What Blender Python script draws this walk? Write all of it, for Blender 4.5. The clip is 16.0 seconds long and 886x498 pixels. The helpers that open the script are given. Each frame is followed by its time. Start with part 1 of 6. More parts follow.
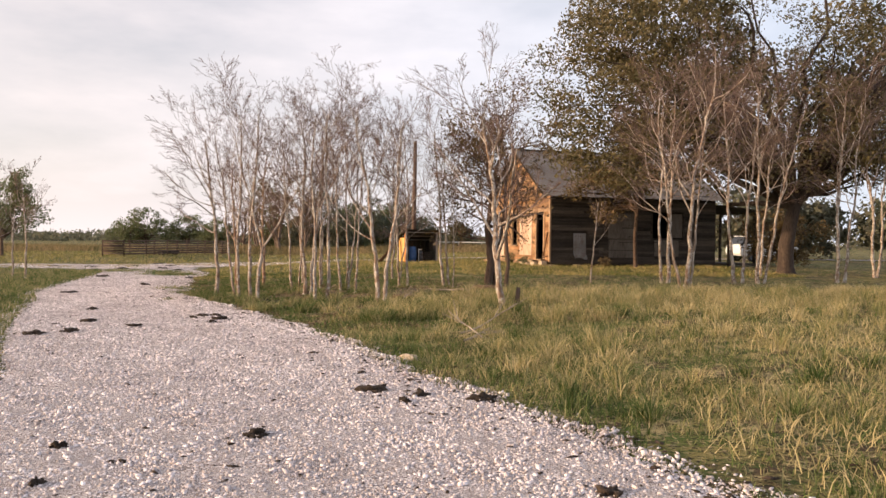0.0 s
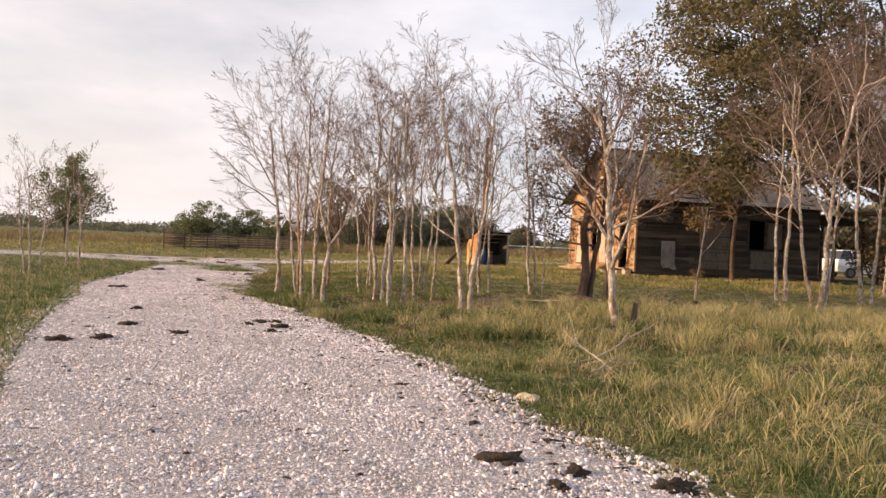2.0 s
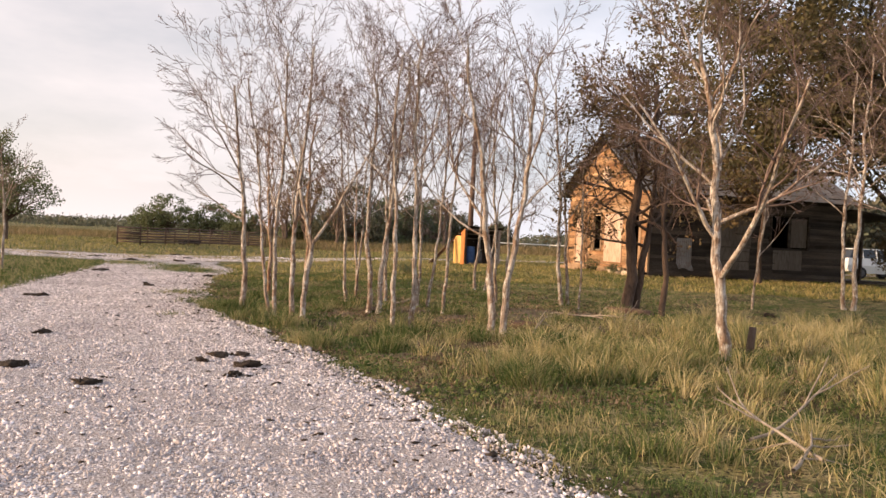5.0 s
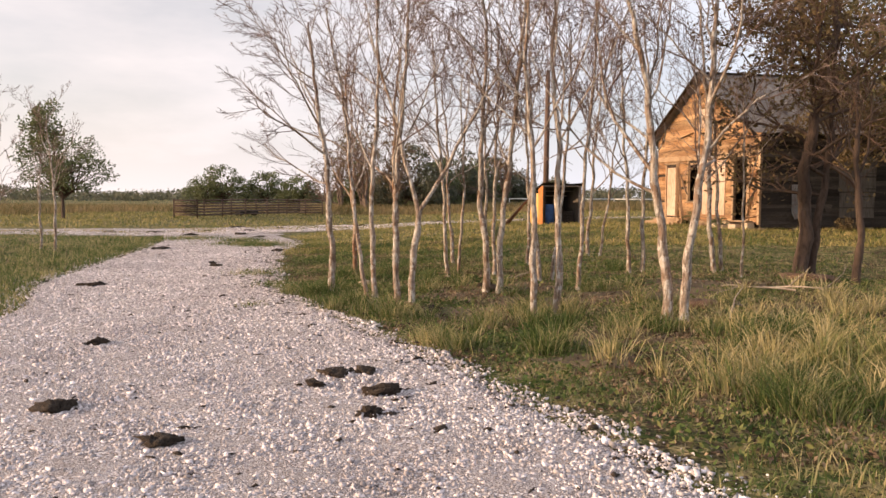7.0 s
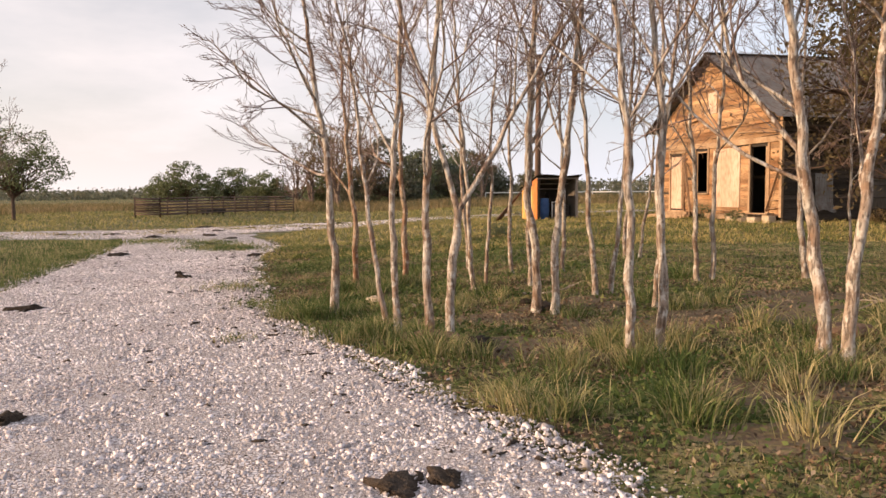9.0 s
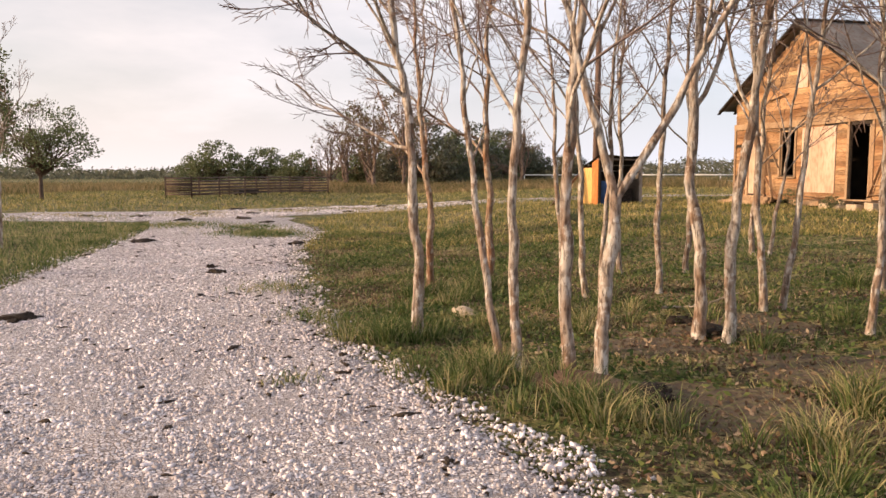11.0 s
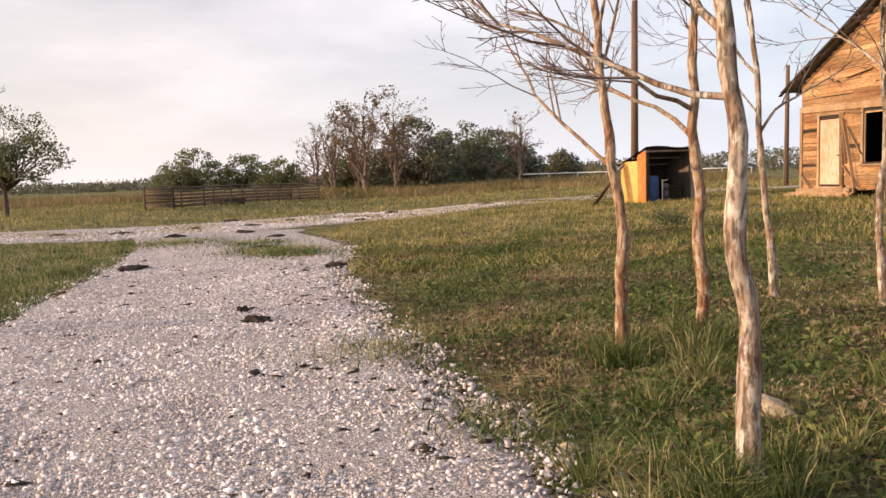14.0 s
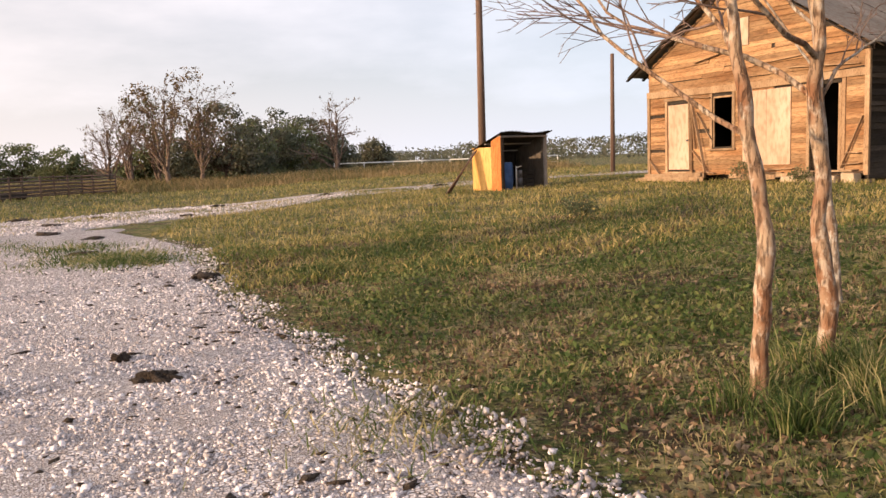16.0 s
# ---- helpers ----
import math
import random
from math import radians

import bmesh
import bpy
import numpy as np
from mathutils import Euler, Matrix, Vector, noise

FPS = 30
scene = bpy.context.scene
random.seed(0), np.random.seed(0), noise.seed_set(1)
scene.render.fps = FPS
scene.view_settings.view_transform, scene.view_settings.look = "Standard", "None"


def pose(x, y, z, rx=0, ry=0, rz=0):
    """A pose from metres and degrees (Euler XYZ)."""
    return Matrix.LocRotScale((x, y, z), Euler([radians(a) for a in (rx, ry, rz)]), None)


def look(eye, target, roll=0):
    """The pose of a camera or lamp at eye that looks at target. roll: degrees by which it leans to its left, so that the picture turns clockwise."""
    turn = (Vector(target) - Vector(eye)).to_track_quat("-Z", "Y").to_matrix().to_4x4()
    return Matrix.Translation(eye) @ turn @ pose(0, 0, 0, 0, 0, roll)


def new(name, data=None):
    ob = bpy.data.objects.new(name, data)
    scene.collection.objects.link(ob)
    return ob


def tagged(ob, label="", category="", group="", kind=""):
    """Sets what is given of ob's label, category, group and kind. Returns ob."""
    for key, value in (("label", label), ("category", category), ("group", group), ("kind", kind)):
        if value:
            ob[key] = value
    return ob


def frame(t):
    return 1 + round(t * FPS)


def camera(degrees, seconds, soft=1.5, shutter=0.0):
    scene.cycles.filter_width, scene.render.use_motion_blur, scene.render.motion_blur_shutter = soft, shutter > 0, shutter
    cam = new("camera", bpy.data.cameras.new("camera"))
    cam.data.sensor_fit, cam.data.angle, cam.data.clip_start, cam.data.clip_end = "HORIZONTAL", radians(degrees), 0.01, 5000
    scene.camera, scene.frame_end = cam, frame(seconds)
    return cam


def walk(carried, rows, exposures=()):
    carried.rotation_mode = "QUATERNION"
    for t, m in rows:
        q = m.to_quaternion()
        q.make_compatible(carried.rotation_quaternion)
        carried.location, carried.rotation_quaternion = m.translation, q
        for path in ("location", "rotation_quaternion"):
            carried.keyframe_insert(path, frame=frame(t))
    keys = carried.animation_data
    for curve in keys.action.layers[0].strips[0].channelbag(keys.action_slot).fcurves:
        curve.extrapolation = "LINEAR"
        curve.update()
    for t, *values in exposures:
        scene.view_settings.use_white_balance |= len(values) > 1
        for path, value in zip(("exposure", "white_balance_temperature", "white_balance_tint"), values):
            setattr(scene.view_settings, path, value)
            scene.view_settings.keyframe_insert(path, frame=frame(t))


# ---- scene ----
cam = camera(59.2, 16.0)
METRES, EYE, TILT, LEAN, TURN = 22.7, 1.5, 0.0, 0.0, 0.0
ROWS = [
    (0.0, 0.0, 0.0, 0.0, 0.01, -0.59, -0.67),
    (0.5, -0.0087, 0.0272, -0.0021, 1.69, -1.48, -1.53),
    (1.0, -0.0178, 0.0573, -0.001, 3.24, -0.38, -1.46),
    (1.5, -0.0252, 0.0862, -0.0015, 4.2, -0.2, -1.44),
    (2.0, -0.0356, 0.1167, -0.0021, 4.19, -0.52, -2.61),
    (2.5, -0.0455, 0.1448, -0.002, 3.82, -0.41, -1.82),
    (3.0, -0.0548, 0.1747, -0.0023, 3.67, -0.55, -2.47),
    (5.5, -0.101, 0.3268, -0.0028, 1.61, -0.85, -2.74),
    (6.0, -0.117, 0.3577, -0.003, 4.21, -2.41, -1.41),
    (6.5, -0.1339, 0.3843, -0.0035, 5.1, -2.83, -0.84),
    (7.0, -0.1483, 0.4147, -0.003, 5.25, -3.75, -0.23),
    (7.5, -0.1617, 0.4429, -0.0034, 3.83, -3.87, -0.19),
    (8.0, -0.1748, 0.4742, -0.0027, 2.91, -3.66, 0.68),
    (10.5, -0.2269, 0.6117, -0.0043, 3.26, -5.19, -0.4),
    (11.0, -0.2403, 0.6412, -0.0042, 4.96, -5.45, 0.04),
    (11.5, -0.2549, 0.6683, -0.0047, 2.86, -6.33, 0.39),
    (12.0, -0.2662, 0.696, -0.005, 1.69, -6.44, 0.25),
    (12.5, -0.2818, 0.7217, -0.0056, 1.55, -6.36, 0.37),
    (13.0, -0.2973, 0.7497, -0.0059, 3.87, -5.37, 0.85),
    (13.5, -0.3153, 0.7751, -0.0064, 4.63, -5.24, 1.27),
    (14.0, -0.3322, 0.8036, -0.0076, 3.12, -5.26, 1.81),
    (14.5, -0.3514, 0.8294, -0.0087, -0.68, -6.4, 2.26),
    (15.0, -0.3684, 0.856, -0.0083, -3.99, -7.4, 2.7),
    (15.5, -0.3838, 0.8819, -0.0088, -8.71, -7.68, 2.46),
    (16.0, -0.3972, 0.9106, -0.009, -11.51, -6.48, 2.23),
]
walk(cam, [(t, pose(0, 0, EYE, TILT, LEAN, TURN) @ pose(METRES * x, METRES * y, METRES * z, 90 + pitch, roll, yaw)) for t, x, y, z, yaw, pitch, roll in ROWS],
     exposures=[(0.0, 0.40), (16.0, 0.40)])

# ---- world, sun and exposure ----
SUN_AZ = math.atan2(-0.20, -0.98)      # the way towards the sun, from above
SUN_EL = radians(13.0)
sun_dir = Vector((math.cos(SUN_AZ) * math.cos(SUN_EL), math.sin(SUN_AZ) * math.cos(SUN_EL), math.sin(SUN_EL)))
sun = new("sun", bpy.data.lights.new("sun", "SUN"))
sun.data.energy, sun.data.angle, sun.data.color = 4.8, radians(2.0), (1.0, 0.69, 0.43)
sun.matrix_world = look(sun_dir * 50, (0, 0, 0))

world = bpy.data.worlds.new("evening_sky")
scene.world = world
world.use_nodes = True
wn, wl = world.node_tree.nodes, world.node_tree.links
wn.clear()
w_out, w_bg, w_sky = wn.new("ShaderNodeOutputWorld"), wn.new("ShaderNodeBackground"), wn.new("ShaderNodeTexSky")
w_sky.sky_type, w_sky.sun_disc, w_sky.sun_elevation = "NISHITA", False, radians(14)
w_sky.sun_rotation = math.pi / 2 - SUN_AZ
w_sky.air_density, w_sky.dust_density, w_sky.ozone_density = 1.0, 2.5, 1.5
w_tc, w_map = wn.new("ShaderNodeTexCoord"), wn.new("ShaderNodeMapping")
w_map.inputs["Scale"].default_value = (1.0, 1.0, 3.2)
w_noise = wn.new("ShaderNodeTexNoise")
w_noise.inputs["Scale"].default_value, w_noise.inputs["Detail"].default_value, w_noise.inputs["Roughness"].default_value = 2.3, 6, 0.55
w_ramp = wn.new("ShaderNodeValToRGB")
w_ramp.color_ramp.elements[0].position, w_ramp.color_ramp.elements[1].position = 0.30, 0.72
w_ramp.color_ramp.elements[0].color, w_ramp.color_ramp.elements[1].color = (0.42, 0.42, 0.42, 1), (0.97, 0.97, 0.97, 1)
w_mix, w_tone = wn.new("ShaderNodeMix"), wn.new("ShaderNodeMix")
w_mix.data_type = w_tone.data_type = "RGBA"
w_tone.inputs["A"].default_value, w_tone.inputs["B"].default_value = (8.3, 7.3, 7.15, 1), (6.65, 7.05, 8.15, 1)   # veil towards the sun, and away from it
w_sep, w_side, w_low, w_max = wn.new("ShaderNodeSeparateXYZ"), wn.new("ShaderNodeMapRange"), wn.new("ShaderNodeMapRange"), wn.new("ShaderNodeMath")
w_side.inputs["From Min"].default_value, w_side.inputs["From Max"].default_value = -0.45, 0.5
w_low.inputs["From Min"].default_value, w_low.inputs["From Max"].default_value = 0.0, 0.30
w_low.inputs["To Min"].default_value, w_low.inputs["To Max"].default_value = 0.92, 0.0
w_max.operation = "MAXIMUM"
wl.new(w_tc.outputs["Generated"], w_sep.inputs["Vector"])
wl.new(w_sep.outputs["X"], w_side.inputs["Value"])
wl.new(w_side.outputs["Result"], w_tone.inputs["Factor"])
wl.new(w_sep.outputs["Z"], w_low.inputs["Value"])
wl.new(w_tc.outputs["Generated"], w_map.inputs["Vector"])
wl.new(w_map.outputs["Vector"], w_noise.inputs["Vector"])
wl.new(w_noise.outputs["Fac"], w_ramp.inputs["Fac"])
wl.new(w_ramp.outputs["Color"], w_max.inputs[0])
wl.new(w_low.outputs["Result"], w_max.inputs[1])
wl.new(w_max.outputs[0], w_mix.inputs["Factor"])
wl.new(w_sky.outputs["Color"], w_mix.inputs["A"])
wl.new(w_tone.outputs["Result"], w_mix.inputs["B"])
wl.new(w_mix.outputs["Result"], w_bg.inputs["Color"])
w_bg.inputs["Strength"].default_value = 0.11
wl.new(w_bg.outputs["Background"], w_out.inputs["Surface"])


# ---- materials ----
def surface(name, tones, scale=3.0, fine=60.0, rough=0.85, bump=0.3, metal=0.0, vary="", amount=0.25, stretch=(1, 1, 1), spec=0.3, thru=0.0, space="Object", dist=0.01):
    """A material of three tones: broad patches between the first two, fine specks of the third; vary: '', 'object' or 'island'."""
    m = bpy.data.materials.new(name)
    m.use_nodes = True
    n, l = m.node_tree.nodes, m.node_tree.links
    b = n["Principled BSDF"]
    tc, mp = n.new("ShaderNodeTexCoord"), n.new("ShaderNodeMapping")
    mp.inputs["Scale"].default_value = stretch
    if space == "World":
        l.new(n.new("ShaderNodeNewGeometry").outputs["Position"], mp.inputs["Vector"])
    else:
        l.new(tc.outputs[space], mp.inputs["Vector"])
    n1, n2 = n.new("ShaderNodeTexNoise"), n.new("ShaderNodeTexNoise")
    n1.inputs["Scale"].default_value, n1.inputs["Detail"].default_value = scale, 5
    n2.inputs["Scale"].default_value, n2.inputs["Detail"].default_value = fine, 4
    for t in (n1, n2):
        l.new(mp.outputs["Vector"], t.inputs["Vector"])
    r1 = n.new("ShaderNodeValToRGB")
    r1.color_ramp.elements[0].position, r1.color_ramp.elements[1].position = 0.34, 0.66
    r1.color_ramp.elements[0].color, r1.color_ramp.elements[1].color = (*tones[0], 1), (*tones[1], 1)
    l.new(n1.outputs["Fac"], r1.inputs["Fac"])
    r2 = n.new("ShaderNodeValToRGB")
    r2.color_ramp.elements[0].position, r2.color_ramp.elements[1].position = 0.45, 0.75
    r2.color_ramp.elements[0].color, r2.color_ramp.elements[1].color = (0, 0, 0, 1), (0.8, 0.8, 0.8, 1)
    l.new(n2.outputs["Fac"], r2.inputs["Fac"])
    mx = n.new("ShaderNodeMix")
    mx.data_type = "RGBA"
    mx.inputs["B"].default_value = (*tones[2], 1)
    l.new(r2.outputs["Color"], mx.inputs["Factor"])
    l.new(r1.outputs["Color"], mx.inputs["A"])
    colour = mx.outputs["Result"]
    if vary:
        src = n.new("ShaderNodeObjectInfo").outputs["Random"] if vary == "object" else n.new("ShaderNodeNewGeometry").outputs["Random Per Island"]
        mr = n.new("ShaderNodeMapRange")
        mr.inputs["To Min"].default_value, mr.inputs["To Max"].default_value = 1 - amount, 1 + amount
        l.new(src, mr.inputs["Value"])
        hs = n.new("ShaderNodeHueSaturation")
        l.new(mr.outputs["Result"], hs.inputs["Value"])
        l.new(colour, hs.inputs["Color"])
        colour = hs.outputs["Color"]
    l.new(colour, b.inputs["Base Color"])
    b.inputs["Roughness"].default_value, b.inputs["Metallic"].default_value = rough, metal
    b.inputs["Specular IOR Level"].default_value = spec
    if bump:
        bp = n.new("ShaderNodeBump")
        bp.inputs["Strength"].default_value, bp.inputs["Distance"].default_value = bump, dist
        l.new(n2.outputs["Fac"], bp.inputs["Height"])
        l.new(bp.outputs["Normal"], b.inputs["Normal"])
    if thru:
        tr, ms = n.new("ShaderNodeBsdfTranslucent"), n.new("ShaderNodeMixShader")
        l.new(colour, tr.inputs["Color"])
        ms.inputs["Fac"].default_value = thru
        l.new(b.outputs["BSDF"], ms.inputs[1])
        l.new(tr.outputs["BSDF"], ms.inputs[2])
        l.new(ms.outputs["Shader"], n["Material Output"].inputs["Surface"])
    return m


def blades(name, tones, thru=0.3, patch=0.6):
    """Grass: each blade takes its tone between three, drifting over the ground in patches."""
    m = bpy.data.materials.new(name)
    m.use_nodes = True
    n, l = m.node_tree.nodes, m.node_tree.links
    b = n["Principled BSDF"]
    geo = n.new("ShaderNodeNewGeometry")
    nz = n.new("ShaderNodeTexNoise")
    nz.inputs["Scale"].default_value, nz.inputs["Detail"].default_value = patch, 4
    l.new(geo.outputs["Position"], nz.inputs["Vector"])
    ma = n.new("ShaderNodeMath")
    ma.operation = "MULTIPLY_ADD"
    ma.inputs[1].default_value, ma.inputs[2].default_value = 0.42, -0.21
    l.new(geo.outputs["Random Per Island"], ma.inputs[0])
    ad = n.new("ShaderNodeMath")
    l.new(ma.outputs[0], ad.inputs[0])
    l.new(nz.outputs["Fac"], ad.inputs[1])
    rp = n.new("ShaderNodeValToRGB")
    e = rp.color_ramp.elements
    e[0].position, e[0].color = 0.30, (*tones[0], 1)
    e[1].position, e[1].color = 0.70, (*tones[2], 1)
    mid = e.new(0.5)
    mid.color = (*tones[1], 1)
    l.new(ad.outputs[0], rp.inputs["Fac"])
    l.new(rp.outputs["Color"], b.inputs["Base Color"])
    b.inputs["Roughness"].default_value, b.inputs["Specular IOR Level"].default_value = 0.7, 0.2
    tr, ms = n.new("ShaderNodeBsdfTranslucent"), n.new("ShaderNodeMixShader")
    l.new(rp.outputs["Color"], tr.inputs["Color"])
    ms.inputs["Fac"].default_value = thru
    l.new(b.outputs["BSDF"], ms.inputs[1])
    l.new(tr.outputs["BSDF"], ms.inputs[2])
    l.new(ms.outputs["Shader"], n["Material Output"].inputs["Surface"])
    return m


def turf(name):
    """Grazed turf: green, straw and brown litter in clumps of several sizes, with bare soil patches."""
    m = bpy.data.materials.new(name)
    m.use_nodes = True
    n, l = m.node_tree.nodes, m.node_tree.links
    b = n["Principled BSDF"]
    pos = n.new("ShaderNodeNewGeometry").outputs["Position"]

    def noise_at(scale, lo_, hi_):
        t = n.new("ShaderNodeTexNoise")
        t.inputs["Scale"].default_value, t.inputs["Detail"].default_value, t.inputs["Roughness"].default_value = scale, 7, 0.62
        l.new(pos, t.inputs["Vector"])
        r = n.new("ShaderNodeMapRange")
        r.inputs["From Min"].default_value, r.inputs["From Max"].default_value = lo_, hi_
        l.new(t.outputs["Fac"], r.inputs["Value"])
        return r.outputs["Result"]

    prev = None
    for fac, tone in ((noise_at(0.25, 0.36, 0.64), (0.31, 0.245, 0.105)), (noise_at(1.9, 0.47, 0.58), (0.075, 0.115, 0.03)), (noise_at(0.8, 0.50, 0.58), (0.085, 0.062, 0.042)), (noise_at(5.5, 0.50, 0.60), (0.06, 0.085, 0.025)), (noise_at(3.3, 0.54, 0.62), (0.36, 0.30, 0.155)), (noise_at(16.0, 0.54, 0.62), (0.34, 0.28, 0.15)), (noise_at(23.0, 0.52, 0.60), (0.04, 0.032, 0.02))):
        mx = n.new("ShaderNodeMix")
        mx.data_type = "RGBA"
        l.new(fac, mx.inputs["Factor"])
        mx.inputs["A"].default_value, mx.inputs["B"].default_value = (0.13, 0.135, 0.045, 1), (*tone, 1)
        if prev:
            l.new(prev, mx.inputs["A"])
        prev = mx.outputs["Result"]
    l.new(prev, b.inputs["Base Color"])
    b.inputs["Roughness"].default_value, b.inputs["Specular IOR Level"].default_value = 0.95, 0.1
    bp = n.new("ShaderNodeBump")
    bp.inputs["Strength"].default_value, bp.inputs["Distance"].default_value = 0.8, 0.05
    l.new(noise_at(11.0, 0.3, 0.7), bp.inputs["Height"])
    l.new(bp.outputs["Normal"], b.inputs["Normal"])
    return m


def crushed(name, pale, dull, gap_shade):
    """Packed crushed stone: chips of two sizes, the gaps between them painted dark as crevice shade over grit, paler
    where wheels have ground them.
    """
    m = bpy.data.materials.new(name)
    m.use_nodes = True
    n, l = m.node_tree.nodes, m.node_tree.links
    b = n["Principled BSDF"]
    pos = n.new("ShaderNodeNewGeometry").outputs["Position"]
    chips, gaps = [], []
    for size in (36.0, 70.0):
        cell, rim = n.new("ShaderNodeTexVoronoi"), n.new("ShaderNodeTexVoronoi")
        rim.feature = "DISTANCE_TO_EDGE"
        for t in (cell, rim):
            t.inputs["Scale"].default_value = size
            l.new(pos, t.inputs["Vector"])
        sep = n.new("ShaderNodeSeparateColor")
        l.new(cell.outputs["Color"], sep.inputs["Color"])
        r = n.new("ShaderNodeValToRGB")
        r.color_ramp.elements[0].position, r.color_ramp.elements[1].position = 0.05, 0.75
        r.color_ramp.elements[0].color, r.color_ramp.elements[1].color = (*dull, 1), (*pale, 1)
        l.new(sep.outputs["Red"], r.inputs["Fac"])
        g = n.new("ShaderNodeMapRange")
        g.inputs["From Min"].default_value, g.inputs["From Max"].default_value = 0.02, 0.16
        l.new(rim.outputs["Distance"], g.inputs["Value"])
        chips.append(r.outputs["Color"])
        gaps.append(g.outputs["Result"])
    nz = n.new("ShaderNodeTexNoise")
    nz.inputs["Scale"].default_value, nz.inputs["Detail"].default_value = 2.2, 6
    l.new(pos, nz.inputs["Vector"])
    pick = n.new("ShaderNodeMapRange")
    pick.inputs["From Min"].default_value, pick.inputs["From Max"].default_value = 0.44, 0.56
    l.new(nz.outputs["Fac"], pick.inputs["Value"])
    mc, mg = n.new("ShaderNodeMix"), n.new("ShaderNodeMix")
    mc.data_type = "RGBA"
    l.new(pick.outputs["Result"], mc.inputs["Factor"])
    l.new(chips[0], mc.inputs["A"])
    l.new(chips[1], mc.inputs["B"])
    l.new(pick.outputs["Result"], mg.inputs["Factor"])
    l.new(gaps[0], mg.inputs["A"])
    l.new(gaps[1], mg.inputs["B"])
    # The gap colour paints crevice shade together with the grit between chips.
    md = n.new("ShaderNodeMix")
    md.data_type = "RGBA"
    md.inputs["A"].default_value = (*gap_shade, 1)
    l.new(mg.outputs["Result"], md.inputs["Factor"])
    l.new(mc.outputs["Result"], md.inputs["B"])
    l.new(md.outputs["Result"], b.inputs["Base Color"])
    b.inputs["Roughness"].default_value, b.inputs["Specular IOR Level"].default_value = 0.92, 0.25
    bp = n.new("ShaderNodeBump")
    bp.inputs["Strength"].default_value, bp.inputs["Distance"].default_value = 0.9, 0.012
    l.new(mg.outputs["Result"], bp.inputs["Height"])
    l.new(bp.outputs["Normal"], b.inputs["Normal"])
    return m


M_GROUND = turf("pasture_soil")
M_ROAD = crushed("gravel_bed", (0.82, 0.755, 0.755), (0.46, 0.405, 0.40), (0.19, 0.158, 0.146))
M_STONE = surface("limestone_chips", ((0.58, 0.52, 0.525), (0.75, 0.69, 0.695), (0.36, 0.31, 0.30)), 0.6, 60, 0.92, 0.3, vary="island", amount=0.55, space="World")
M_GRASS = blades("verge_grass", ((0.04, 0.072, 0.018), (0.125, 0.165, 0.05), (0.43, 0.36, 0.19)), 0.3, 1.0)
M_PASTURE = blades("pasture_grass", ((0.085, 0.115, 0.03), (0.26, 0.23, 0.075), (0.50, 0.385, 0.165)), 0.3, 0.5)
M_STRAW = blades("dry_grass", ((0.15, 0.175, 0.06), (0.38, 0.32, 0.15), (0.58, 0.48, 0.27)), 0.3, 1.2)
M_WEED = blades("tall_weeds", ((0.11, 0.105, 0.045), (0.21, 0.165, 0.075), (0.36, 0.26, 0.14)), 0.25, 0.2)
M_CLOVER = blades("low_broad_weeds", ((0.045, 0.075, 0.02), (0.095, 0.135, 0.04), (0.20, 0.20, 0.075)), 0.25, 0.8)
M_LITTER = blades("dead_leaf_litter", ((0.07, 0.045, 0.03), (0.17, 0.11, 0.07), (0.33, 0.25, 0.17)), 0.1, 2.0)


